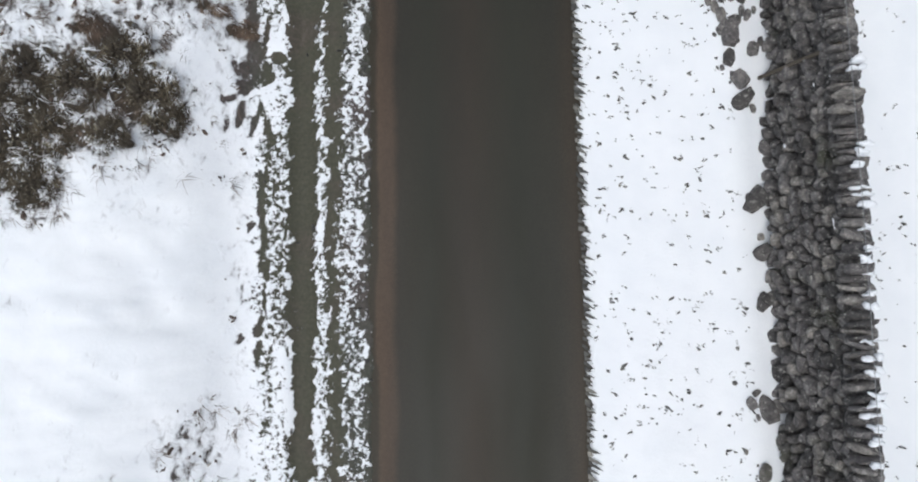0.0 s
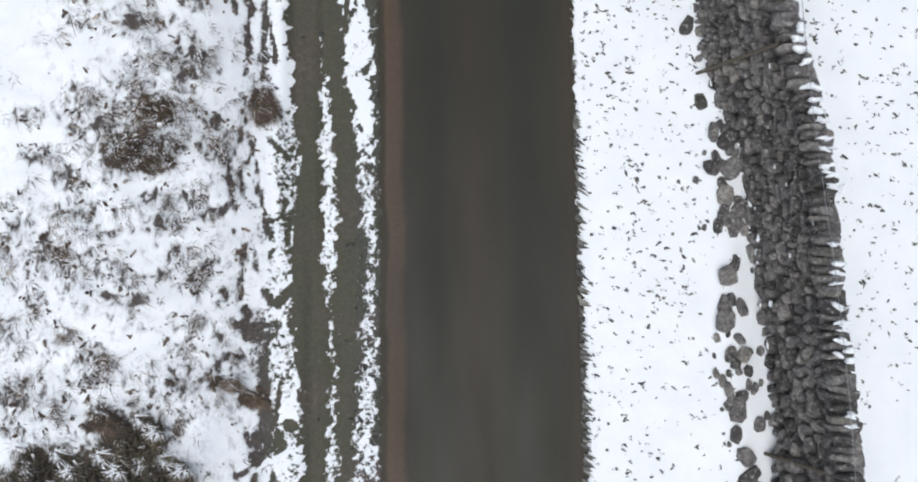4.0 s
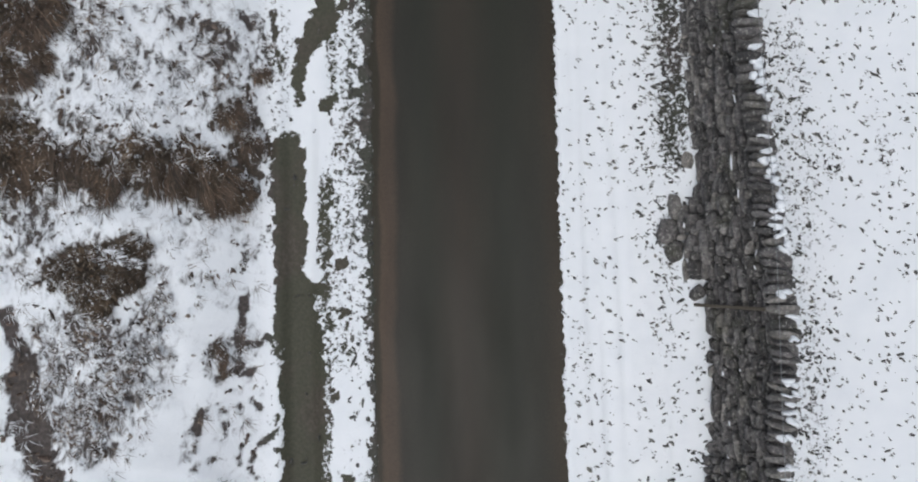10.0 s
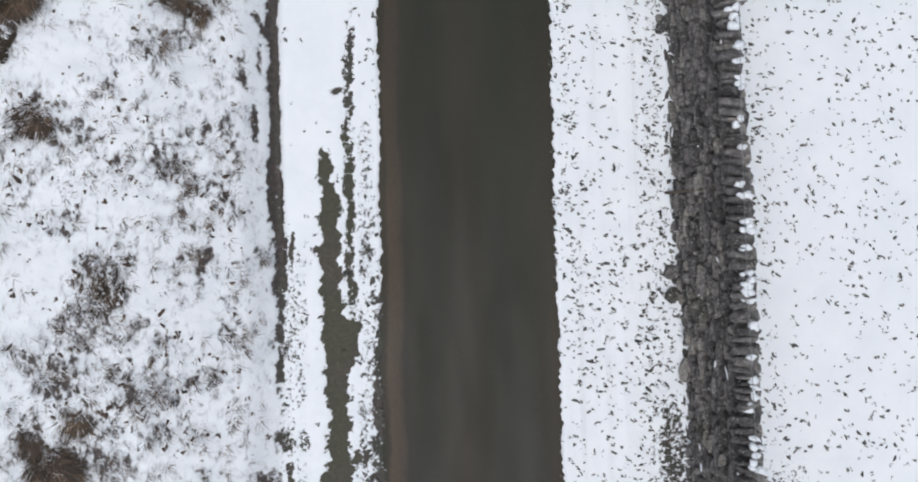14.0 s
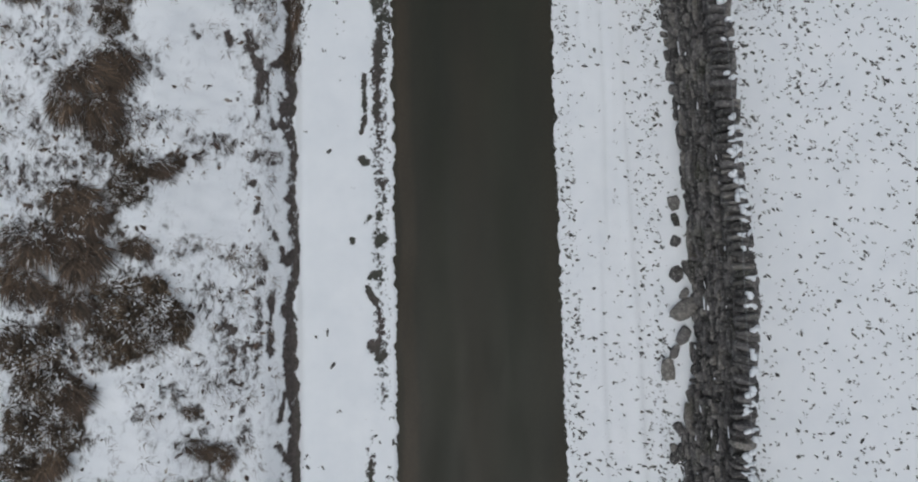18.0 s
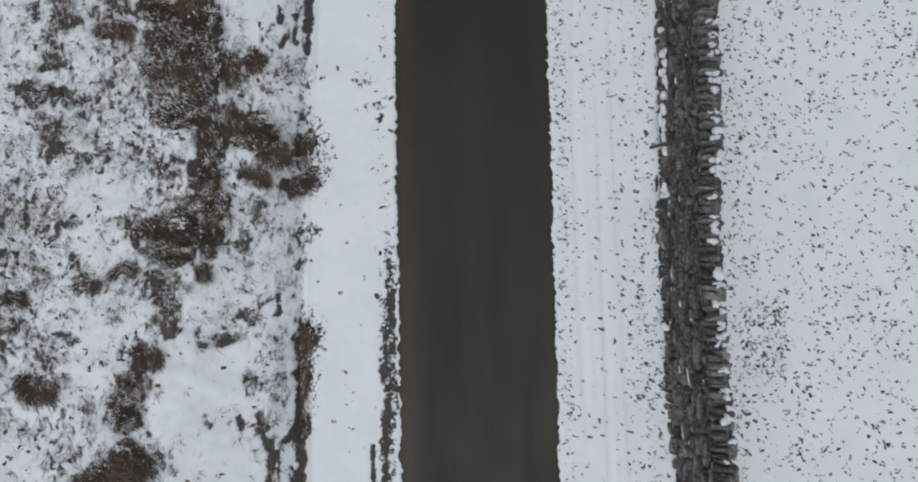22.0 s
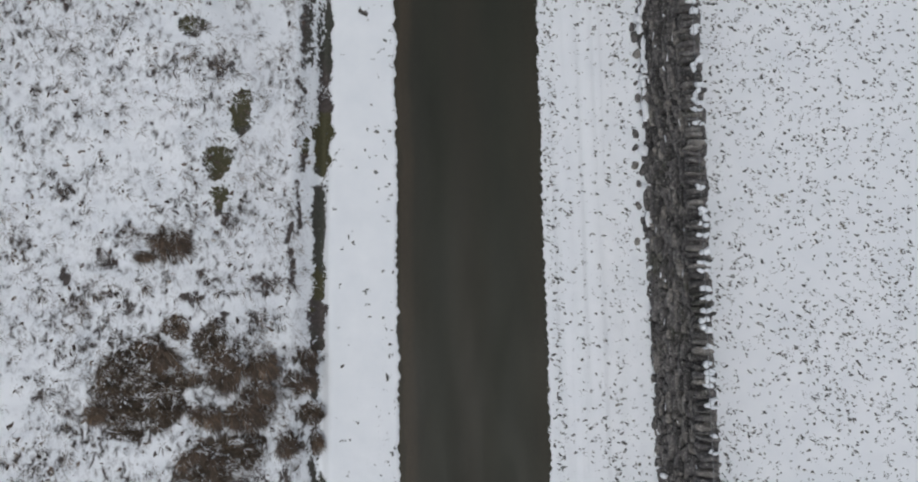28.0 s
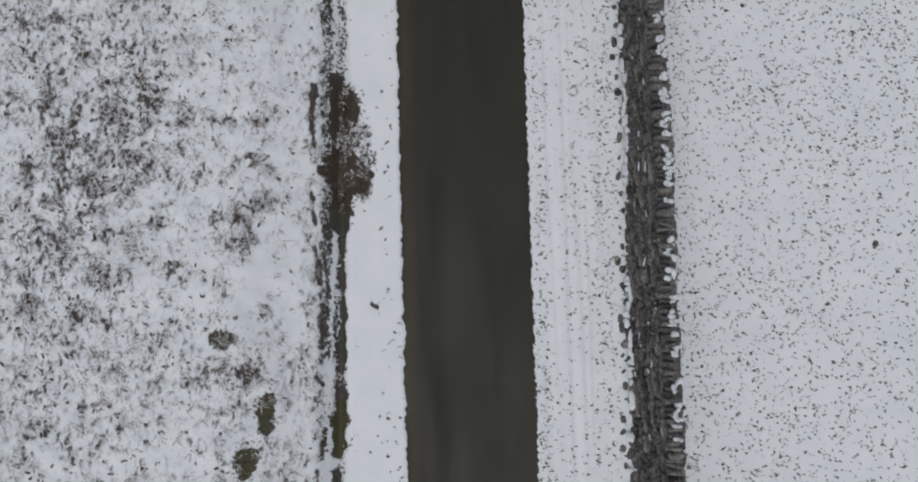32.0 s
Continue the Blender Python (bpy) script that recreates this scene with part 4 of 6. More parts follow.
def road_edge(x, y):
    """How far a place lies beyond the ragged edge of the asphalt."""
    left = -1.5 + 0.10 * (field(x * 0 + 1, y, 2.5, 5) - 0.5) + 0.10 * (field(x * 0 + 1, y, 16, 6, 2) - 0.5)
    teeth = 0.10 * np.abs(((y + 0.5 * (x - 1.5)) / 0.165) % 1.0 - 0.35) * (1 - step(6, 10, y))
    right = 1.49 + 0.07 * (field(x * 0 + 1, y, 2.5, 15) - 0.5) + 0.10 * (field(x * 0 + 1, y, 16, 16, 2) - 0.5) + teeth
    return np.where(x < 0, left - x, x - right)


def land(x, y):
    x, y = np.asarray(x, float), np.asarray(y, float)
    foot = foot_of_bank(y)
    d = foot - x + 0.5 * (field(x, y, 0.7, 27) - 0.5) * (1 - step(18, 24, y))
    bank = 0.30 * step(0.0, 0.55 + 0.6 * (1 - step(14, 24, y)), d) + 0.62 * step(0.1, 2.6, d) + 0.30 * step(2.2, 6.5, d) + 1.2 * step(8, 60, d)
    rough = step(0.2, 1.5, d) * step(-12.4, -10.6, x) * (0.22 * (field(x, y, 0.55, 21) - 0.5) + 0.14 * (field(x, y, 2.3, 22) - 0.5))
    drain = -0.13 * box(x, y, -2.96, -2.46, 7.5, 19.5, 0.12, 1.5) - 0.08 * box(x, y, -2.66, -2.32, -30, 7.5, 0.12, 1.5)
    drain = drain - 0.14 * np.exp(-((x - foot - 0.05) / 0.12) ** 2) * step(20, 26, y)
    right = -0.22 * step(4.3, 7.5, x) + 0.05 * (field(x, y, 0.8, 23) - 0.5) * step(1.6, 2.5, x) * (1 - step(10.5, 12.3, x))
    right = right + 0.10 * np.exp(-((x - 3.7) / 0.35) ** 2)
    right = right - 0.03 * step(0.45, 0.62, field(x * 5.0, y * 0.1, 1.0, 29, 2)) * step(1.65, 1.8, x) * (1 - step(3.1, 3.3, x)) * step(8, 14, y)
    out = road_edge(x, y)
    verge = 0.035 * step(0.0, 0.05, out) - 0.07 * (1 - step(-0.05, 0.0, out)) + 0.02 * (field(x, y, 3.0, 24) - 0.5) * step(0, 0.2, out)
    return bank + rough + drain + right + verge


def bare(x, y):
    """Share of the ground that the snow leaves uncovered."""
    x, y = np.asarray(x, float), np.asarray(y, float)
    wob = x + 0.20 * (field(x, y, 1.1, 41) - 0.5) + 0.16 * (field(x, y, 6, 42) - 0.5)
    streak = field(x * 6, y * 0.9, 1.0, 45)
    foot = foot_of_bank(y)
    moor = step(0.15, 0.6, foot - x)
    patchy = field(x, y, 0.45, 43, 3)
    cover = np.interp(y, [-8, 1.5, 3.0, 5, 11, 13, 16, 18, 26, 28, 31, 33, 38, 47, 56, 61], [0.03, 0.05, 0.21, 0.24, 0.24, 0.13, 0.16, 0.28, 0.31, 0.23, 0.23, 0.32, 0.40, 0.33, 0.25, 0.27])
    b = moor * (cover + (0.7 - 0.38 * step(44, 49, y)) * (patchy - 0.5))
    for x0, x1, y0, y1, keep in [(-6.2, -3.9, 34.2, 37.2, 0.25), (-5.4, -3.8, 12.3, 15.6, 0.35), (-9, -4.4, 27.3, 29.6, 0.5),
                                 (-5.2, -3.5, 53.0, 56.5, 0.45), (-4.6, -3.5, 43.2, 44.6, 0.4), (-5.5, -4, 31.5, 33.2, 0.6), (-9, -3.7, -9, 2.2, 0.3), (-5.4, -3.5, 37.0, 39.0, 0.55)]:
        b = b * (1 - (1 - keep) * box(wob, y, x0, x1, y0, y1, 0.35, 0.5))
    b = np.maximum(b, 0.15 * box(wob, y, -9.5, -5.9, 44, 66, 0.6, 2) + 0.18 * patchy * (1 - step(-6.8, -5.6, x)) * step(40, 46, y))
    strips = [(-2.28, -1.55, -30, 9.2, 0.45), (-2.5, -2.12, -30, 10, 0.40), (-3.12, -2.66, -30, 4, 0.43), (-3.12, -2.7, 1.5, 5, 0.40), (-3.36, -2.98, -30, 4.8, 0.30), (-3.42, -2.75, 4.8, 8, 0.38), (-1.97, -1.55, 5.3, 7.2, 0.50), (-3.5, -2.95, -30, 10, 0.27), (-3.12, -2.62, 7.3, 9.8, 0.46), (-3.35, -2.75, 19.5, 25, 0.36)]
    strips += [(-1.95, -1.6, -30, 9, 0.40), (-2.45, -2.2, 10.5, 18.5, 0.56), (-2.3, -1.6, 10, 14, 0.27), (-2.3, -1.6, 14.8, 21, 0.40), (-2.0, -1.5, 17, 24, 0.36), (-1.90, -1.55, 23, 27, 0.40), (-3.6, -2.9, 16.6, 21, 0.34),
              (-2.12, -1.92, 23.3, 28.6, 0.66), (-1.92, -1.58, 29, 39, 0.40), (-2.0, -1.6, 39, 47, 0.22), (-1.80, -1.56, 33.5, 39.5, 0.52)]
    for x0, x1, y0, y1, s in strips:
        b = np.maximum(b, s * (0.65 + 0.75 * streak) * box(wob, y, x0, x1, y0, y1))
    lace = wob + 0.30 * (field(x, y, 8, 46, 2) - 0.5)
    line = x + 0.08 * (field(x, y, 0.9, 41) - 0.5) + 0.28 * (field(x, y, 9, 46, 3) - 0.5)
    for ys, lefts, rights, s in BANDS:
        left, right = np.interp(y, ys, lefts), np.interp(y, ys, rights)
        b = np.maximum(b, s * step(-0.10, 0.05, line - left) * step(-0.10, 0.05, right - line) * step(ys[0] - 0.15, ys[0] + 0.15, y) * (1 - step(ys[-1] - 0.15, ys[-1] + 0.15, y)))
    for px, py, r in HOLES:
        near = np.abs(y - py) < 0.6
        b[near] = np.maximum(b[near], 0.85 * (1 - step(0.5, 1.2, np.hypot(lace[near] - px, y[near] - py) / r)))
    face = foot - wob
    b = np.maximum(b, (0.92 * box(face, y, -0.10, 0.10, 23, 37.5, 0.05) + 0.55 * box(face, y, -0.05, 0.22, 37.5, 48, 0.07) + (0.12 + 1.0 * field(x * 0 + 3, y, 0.45, 47, 2)) * box(face, y, -0.14, 0.10, 47, 66, 0.07)) * (0.75 + 0.5 * (patchy - 0.2)))
    b = np.maximum(b, (0.26 + 0.06 * step(32, 38, y)) * box(face, y, 0.1, 0.9, 20, 66, 0.2))
    b = np.maximum(b, 0.25 * box(face, y, -0.1, 0.8, 8, 20, 0.2))
    b = np.maximum(b, 0.55 * (0.65 + 0.75 * streak) * box(face, y, 0.12, 0.42, 52.5, 63, 0.06))
    b = b + 0.11 * (1 - step(-7.4, -5.6, x)) * step(52, 58, y) * moor
    rside = [(3.12, 3.62, 17.9, 22, 0.56), (2.98, 3.5, 15.5, 24.5, 0.30), (3.0, 3.45, 24, 31, 0.28), (1.55, 3.5, 10, 70, 0.14), (1.65, 1.95, 30, 50, 0.25), (2.95, 3.4, 33, 70, 0.24),
             (4.7, 5.8, 12.5, 21, 0.34), (4.5, 5.2, 24, 37, 0.20), (4.9, 6.1, 36.2, 38.1, 0.40), (5.6, 6.2, 17.9, 18.6, 0.45), (6.8, 7.15, 17.9, 19.0, 0.5), (2.35, 2.75, 0.35, 0.85, 0.45), (-4.3, -3.6, -1.3, -0.2, 0.42)]
    for x0, x1, y0, y1, s in rside:
        b = np.maximum(b, s * box(wob, y, x0, x1, y0, y1, 0.15, 0.6))
    fuzz = 0.7 * (field(x, y, 1.6, 44) - 0.5)
    for px, py, r in ((-4.52, 51.6, 0.28), (-4.93, 50.63, 0.33), (-4.86, 49.92, 0.18), (-5.48, 53.3, 0.22), (-2.98, 51.3, 0.3), (-3.0, 50.7, 0.26)):
        b = np.maximum(b, 0.75 * (1 - step(0.5, 1.1, np.hypot(x - px, y - py) / r + fuzz)))
    for px, py, rx, ry, key in PLANTS:
        near = np.abs(y - py) < 2.8 * ry
        far = np.hypot((x[near] - px) / rx, (y[near] - py) / ry)
        b[near] = np.maximum(b[near], np.maximum(HALO[key] * np.clip({"B": 2.05, "G": 2.05, "R": 1.6}.get(key, 1.8) - 1.35 * far + 1.5 * fuzz[near], 0, 1), (0.46 if key == "F" else 0.40) * np.clip(2.25 - far + 1.3 * fuzz[near], 0, 1)))
    rim = 2.4 * (field(x, y, 5.5, 48, 3) - 0.5)
    for half, line in TRAILS:
        for (ax, ay), (bx, by) in zip(line, line[1:]):
            near = (y > min(ay, by) - 0.6) & (y < max(ay, by) + 0.6)
            dx, dy = bx - ax, by - ay
            k = np.clip(((x[near] - ax) * dx + (y[near] - ay) * dy) / (dx * dx + dy * dy + 1e-9), 0, 1)
            gone = np.hypot(x[near] - ax - k * dx, y[near] - ay - k * dy) - half * ((0.95 if half < 0.1 else 1.2) + (1.0 if half < 0.1 else 0.5) * rim[near])
            b[near] = np.maximum(b[near], (0.88 if half < 0.06 or ay > 14 else 0.72) * (1 - step(-0.05, 0.07, gone)))
    return np.clip(b, 0, 1)


# ---- mesh helpers ----
def mesh_of(name, verts, faces, mat, smooth=False):
    """A mesh from arrays of corners and of equal-sided faces."""
    me = bpy.data.meshes.new(name)
    verts, faces = np.asarray(verts, np.float32), np.asarray(faces, np.int32)
    k = faces.shape[1]
    me.vertices.add(len(verts))
    me.vertices.foreach_set("co", verts.ravel())
    me.loops.add(faces.size)
    me.loops.foreach_set("vertex_index", faces.ravel())
    me.polygons.add(len(faces))
    me.polygons.foreach_set("loop_start", np.arange(0, faces.size, k, dtype=np.int32))
    me.polygons.foreach_set("use_smooth", np.full(len(faces), smooth))
    me.update(calc_edges=True)
    me.materials.append(mat)
    return me


def child(name, me, parent, label="", kind=""):
    ob = new(name, me)
    ob.parent = parent
    return tagged(ob, label, kind=kind)


def grid_faces(nx, ny):
    a = (np.arange(ny - 1)[:, None] * nx + np.arange(nx - 1)[None, :]).ravel()
    return np.stack([a, a + 1, a + nx + 1, a + nx], 1)


# ---- ground, road, drain ----
fine = lambda a, b, s: np.arange(a, b, s)
XS = np.concatenate([[-900, -400, -150, -60, -30, -20, -15, -12.5], fine(-11, -3.8, 0.1), fine(-3.8, -1.66, 0.04), fine(-1.66, -1.38, 0.022), [-1.3, -0.6, 0, 0.6, 1.3],
                     fine(1.37, 1.68, 0.022), fine(1.7, 4.0, 0.05), fine(4.0, 12.1, 0.15), [12.5, 15, 20, 30, 60, 150, 400, 900]])
YS = np.concatenate([[-900, -400, -150, -60, -30, -15, -9], fine(-6, 66, 0.045), [66.5, 70, 80, 100, 150, 250, 500, 900]])
GX, GY = np.meshgrid(XS, YS)
GZ = land(GX, GY)
BARE = bare(GX, GY)
BARE[:, XS < -11.05], BARE[:, XS > 12.1] = 0.32, 0.27
BARE[(YS < -6.01) | (YS > 66.2), :] = 0.2
GZ = GZ - 0.02 * BARE
ground = new("ground", mesh_of("ground", np.stack([GX, GY, GZ], -1).reshape(-1, 3), grid_faces(len(XS), len(YS)), M_GROUND, True))
ground.data.attributes.new("bare", "FLOAT", "POINT").data.foreach_set("value", BARE.astype(np.float32).ravel())
GREEN = step(-3.5, -3.1, GX) + 0.35 * step(-3.3, -3.0, GX) * (1 - step(-2.0, -1.8, GX)) * (1 - step(26, 28, GY))
for px, py, r in ((-4.52, 51.6, 0.36), (-4.93, 50.63, 0.42), (-4.86, 49.92, 0.26), (-5.48, 53.3, 0.3), (-3.05, 48.2, 0.4), (-3.0, 51.2, 0.5)):
    GREEN = np.maximum(GREEN, 2.5 - 2.5 * step(0.6, 1.2, np.hypot(GX - px, 0.75 * (GY - py)) / r + 1.6 * (field(GX, GY, 3.0, 49) - 0.5)))
ground.data.attributes.new("green", "FLOAT", "POINT").data.foreach_set("value", GREEN.astype(np.float32).ravel())
PEAT = np.zeros_like(GX)
for px, py, rx, ry, key in PLANTS:
    if key in "BRG":
        near = np.abs(GY - py) < 2 * ry
        PEAT[near] = np.maximum(PEAT[near], 1 - step(0.9, 1.7, np.hypot((GX[near] - px) / rx, (GY[near] - py) / ry)))
ground.data.attributes.new("peat", "FLOAT", "POINT").data.foreach_set("value", PEAT.astype(np.float32).ravel())
tagged(ground, "snow-covered moorland verge and field with bare turf showing through", "ground", kind="structure")


def ribbon(name, xs, ys, z, mat, label, category):
    px, py = np.meshgrid(xs, ys)
    ob = new(name, mesh_of(name, np.stack([px, py, z(px, py)], -1).reshape(-1, 3), grid_faces(len(xs), len(ys)), mat, True))
    return tagged(ob, label, category, kind="structure")


ribbon("road", np.linspace(-1.75, 1.75, 15), np.concatenate([[-900, -300, -100, -40], fine(-20, 80, 0.5), [120, 300, 900]]),
       lambda x, y: 0.012 - 0.012 * (x / 1.75) ** 2, M_ROAD, "wet dark single-track asphalt lane with muddy brown edges", "road")


# ---- stones ----
def hull(points):
    bm = bmesh.new()
    for p in points:
        bm.verts.new(p)
    bmesh.ops.convex_hull(bm, input=bm.verts)
    loose = [v for v in bm.verts if not v.link_faces]
    bmesh.ops.delete(bm, geom=loose, context="VERTS")
    bmesh.ops.triangulate(bm, faces=bm.faces)
    bm.verts.index_update()
    out = np.array([v.co[:] for v in bm.verts]), np.array([[v.index for v in f.verts] for f in bm.faces])
    bm.free()
    return out


def stone_shape(rng, square=0.55, count=18):
    d = rng.normal(size=(count, 3))
    d /= np.linalg.norm(d, axis=1)[:, None]
    p = np.sign(d) * np.abs(d) ** square
    p *= rng.uniform(0.82, 1.0, (count, 1))
    return hull(p / np.abs(p).max(0) * 0.5)


def block_shape(rng):
    """A rough block with worn edges, no two alike."""
    d = rng.normal(size=(44, 3))
    d /= np.abs(d).max(1)[:, None]
    d /= (np.abs(d) ** 5).sum(1)[:, None] ** 0.2
    lean = rng.normal(0, 0.09, (3, 3)) + np.eye(3)
    p = (d * rng.uniform(0.90, 1.0, (44, 1))) @ lean
    return hull(p / np.abs(p).max(0) * 0.5)


rng = np.random.default_rng(7)
SHAPES = [block_shape(rng) for _ in range(26)]
LUMPS = [stone_shape(rng, 0.8, 22) for _ in range(8)]
ROUNDED = [mesh_of("fallen_stone", *stone_shape(rng, 0.7, 34), M_STONE) for _ in range(10)]
BOULDERS = [mesh_of("fallen_stone", *stone_shape(rng, 0.85, 70), M_STONE, True) for _ in range(4)]
STONE_MESHES = [mesh_of("stone", v, f, M_STONE) for v, f in SHAPES]


def turned(rx, ry, rz):
    return np.array(Euler((rx, ry, rz)).to_matrix())


class Heap:
    """Collects many small pieces into one mesh."""

    def __init__(self):
        self.verts, self.faces, self.count = [], [], 0

    def add(self, shape, centre, size, turn=None):
        v = shape[0] * np.asarray(size)
        if turn is not None:
            v = v @ turn.T
        self.verts.append(v + np.asarray(centre))
        self.faces.append(shape[1] + self.count)
        self.count += len(v)

    def mesh(self, name, mat, smooth=False):
        return mesh_of(name, np.concatenate(self.verts), np.concatenate(self.faces), mat, smooth)


def wall_foot(y):
    return np.interp(y, [-8, 0, 1.5, 3.2, 4.3, 5.1, 5.7, 6.3, 7.6, 8.6, 9.7, 10.2, 11, 11.6, 11.85, 12.05, 12.3, 12.95, 13.9, 14.8, 15.5, 16.4, 16.75, 17.3, 17.75, 19, 20.6, 22.1, 23.1,
                         23.9, 26, 27.6, 28.6, 29.5, 31.2, 33, 35, 36.6, 38.8, 41.5, 44.2, 47, 50, 52, 54.4, 57.5, 60, 66],
                     [3.95, 4.0, 3.99, 4.03, 4.18, 4.22, 4.15, 4.08, 3.98, 3.93, 3.44, 3.31, 3.33, 3.37, 3.3, 3.22, 3.3, 3.47, 3.67, 3.71, 3.66, 3.68, 3.2, 3.18, 3.62, 3.55, 3.53, 3.53, 3.50,
                      3.40, 3.39, 3.44, 3.48, 3.64, 3.80, 3.72, 3.56, 3.44, 3.44, 3.52, 3.55, 3.5, 3.52, 3.57, 3.58, 3.72, 3.66, 3.66])


def wall_top(y):
    return np.interp(y, [-8, -0.7, 2, 4.3, 6.9, 8.3, 10.4, 11.2, 12.2, 13, 13.9, 15.5, 18, 20, 23, 28, 31, 33, 36.9, 39, 41, 48, 51, 54, 57, 60, 66],
                     [4.36, 4.40, 4.50, 4.52, 4.40, 4.38, 4.0, 3.88, 3.88, 4.05, 4.15, 4.30, 4.09, 3.97, 4.0, 3.94, 4.19, 4.05, 3.95, 3.90, 4.01, 4.05, 4.1, 4.09, 4.14, 4.08, 4.08])


WALL_START, WALL_END, WALL_HIGH = -12.0, 76.0, 1.40


def wall_face(y, z):
    k = z / WALL_HIGH
    return float(wall_foot(y) * (1 - k) + wall_top(y) * k)


def build_wall():
    wall = tagged(new("dry_stone_wall"), "dark weathered dry stone wall with upright coping stones beside the lane", "stone wall")
    ys = np.arange(WALL_START, WALL_END + 0.1, 0.4)
    foot, top = wall_foot(ys), wall_top(ys)
    ring = np.stack([np.stack([foot + 0.16, ys, 0 * ys - 0.25], 1), np.stack([top + 0.08, ys, 0 * ys + WALL_HIGH], 1),
                     np.stack([top + 0.30, ys, 0 * ys + WALL_HIGH], 1), np.stack([top + 0.52, ys, 0 * ys - 0.45], 1)], 1)
    child("rubble_core", mesh_of("rubble_core", ring.reshape(-1, 3), grid_faces(4, len(ys)), M_STONE), wall, "dark rubble filling of the wall")
    rest, back, snow = Heap(), Heap(), Heap()
    singles = 0
    # rounded rubble at first, then thin flat stones in low courses
    for start, end, courses in ((WALL_START, 6.6, 11), (6.6, 14.0, 15), (14.0, WALL_END, 19)):
        tall = WALL_HIGH / courses
        for c in range(courses):
            y = start + rng.uniform(-0.1, 0.1)
            while y < end:
                length = rng.uniform(0.11, 0.27) if courses < 12 else float(np.clip(np.exp(rng.normal(-1.5 if y > 14 else -1.85, 0.5)), 0.07, 0.6))
                high = tall * rng.uniform(0.95, 1.35)
                loose = 1.0 if courses < 12 else 0.0
                z0 = tall * (c + 0.5) + 0.02 + rng.normal(0, 0.018 + 0.025 * loose)
                deep = 0.22 + 0.04 * loose
                x = wall_face(y + length / 2, z0) + deep / 2 + rng.normal(0, 0.022)
                size, spin = (deep, length * rng.uniform(0.98, 1.08), high), (rng.normal(0, 0.10 + 0.25 * loose), rng.normal(0.22, 0.10 + 0.1 * loose), rng.normal(0, 0.06 + 0.2 * loose))
                which = int(rng.integers(len(SHAPES)))
                if -0.4 < y + length / 2 < 4.4 and singles < 300:
                    ob = child("stone", STONE_MESHES[which], wall)
                    ob.matrix_basis = Matrix.LocRotScale((x, y + length / 2, z0), Euler(spin), size)
                    singles += 1
                else:
                    rest.add(SHAPES[which], (x, y + length / 2, z0), size, turned(*spin))
                if rng.random() < np.interp(y, [0, 6, 10, 30, 38, 44, 66], [0.012, 0.015, 0.02, 0.025, 0.06, 0.04, 0.06]) + (0.22 if 4.6 < y < 8.8 and c < 3 else 0):
                    wide = rng.uniform(0.25, 0.75)
                    snow.add(LUMPS[int(rng.integers(8))], (x - deep / 2 + 0.015, y + length / 2, z0 + high * 0.42), (rng.uniform(0.015, 0.04) + (0.02 if y < 8.8 and c < 3 else 0), length * wide, 0.03), turned(0, -0.3, rng.normal(0, 0.15)))
                y += length
    # snow on the projecting foot course
    y = 35.0
    while y < 66:
        length = rng.uniform(0.08, 0.34)
        z0 = (0.30 if y < 47 else 0.14) + 0.16 * float(field(np.array([1.0]), np.array([y]), 0.5, 71)[0])
        lies = 1.0 if 39.5 < y < 44.5 or 49 < y < 61 else 0.2
        if rng.random() < lies * (0.25 + 0.75 * float(step(0.36, 0.50, field(np.array([2.0]), np.array([y]), 0.45, 72))[0])):
            for _ in range(2):
                snow.add(LUMPS[int(rng.integers(8))], (wall_face(y, z0) - 0.02 + rng.normal(0, 0.03), y + length * rng.uniform(0.2, 0.8), z0 + 0.05), (rng.uniform(0.07, 0.16), length * rng.uniform(0.6, 1.1), 0.10), turned(0, -0.2, rng.normal(0, 0.2)))
        y += length * 0.9
    for c in range(7):
        y = WALL_START
        while y < WALL_END:
            length, k = rng.uniform(0.25, 0.55), (c + 0.5) / 7
            x = float(wall_top(y)) + 0.44 - 0.24 * k
            back.add(SHAPES[int(rng.integers(len(SHAPES)))], (x, y + length / 2, -0.2 + 0.235 * (c + 0.5)), (0.3, length * 1.05, 0.28), turned(0, 0, rng.normal(0, 0.1)))
            y += length
    child("stone_courses", rest.mesh("stone_courses", M_STONE), wall, "tightly stacked dark grey stones of the wall face", "stuff")
    child("back_courses", back.mesh("back_courses", M_STONE), wall, "stacked stones of the field side", "stuff")
    # coping: slabs on edge, most of them touching, with snow in the gaps towards the field
    copes, y, singles = Heap(), WALL_START, 0
    while y < WALL_END:
        slim = float(np.interp(y, [6, 10, 24], [0.66, 0.8, 0.70]))
        thick = slim * rng.uniform(0.10, 0.22)
        gap = rng.uniform(0.0, 0.03) if rng.random() < 0.8 else slim * rng.uniform(0.05, 0.10)
        reach, base = rng.uniform(0.32, 0.42) - (0.05 if y < 9 else 0.0), float(wall_top(y))
        x, high = base - 0.10 + reach / 2 + rng.normal(0, 0.02), rng.uniform(0.22, 0.36)
        z0 = WALL_HIGH + high / 2 - 0.05
        size, spin = (reach, thick, high), (rng.normal(0.06, 0.10), rng.normal(0.05, 0.08), rng.normal(-0.04, 0.11))
        which = int(rng.integers(len(SHAPES)))
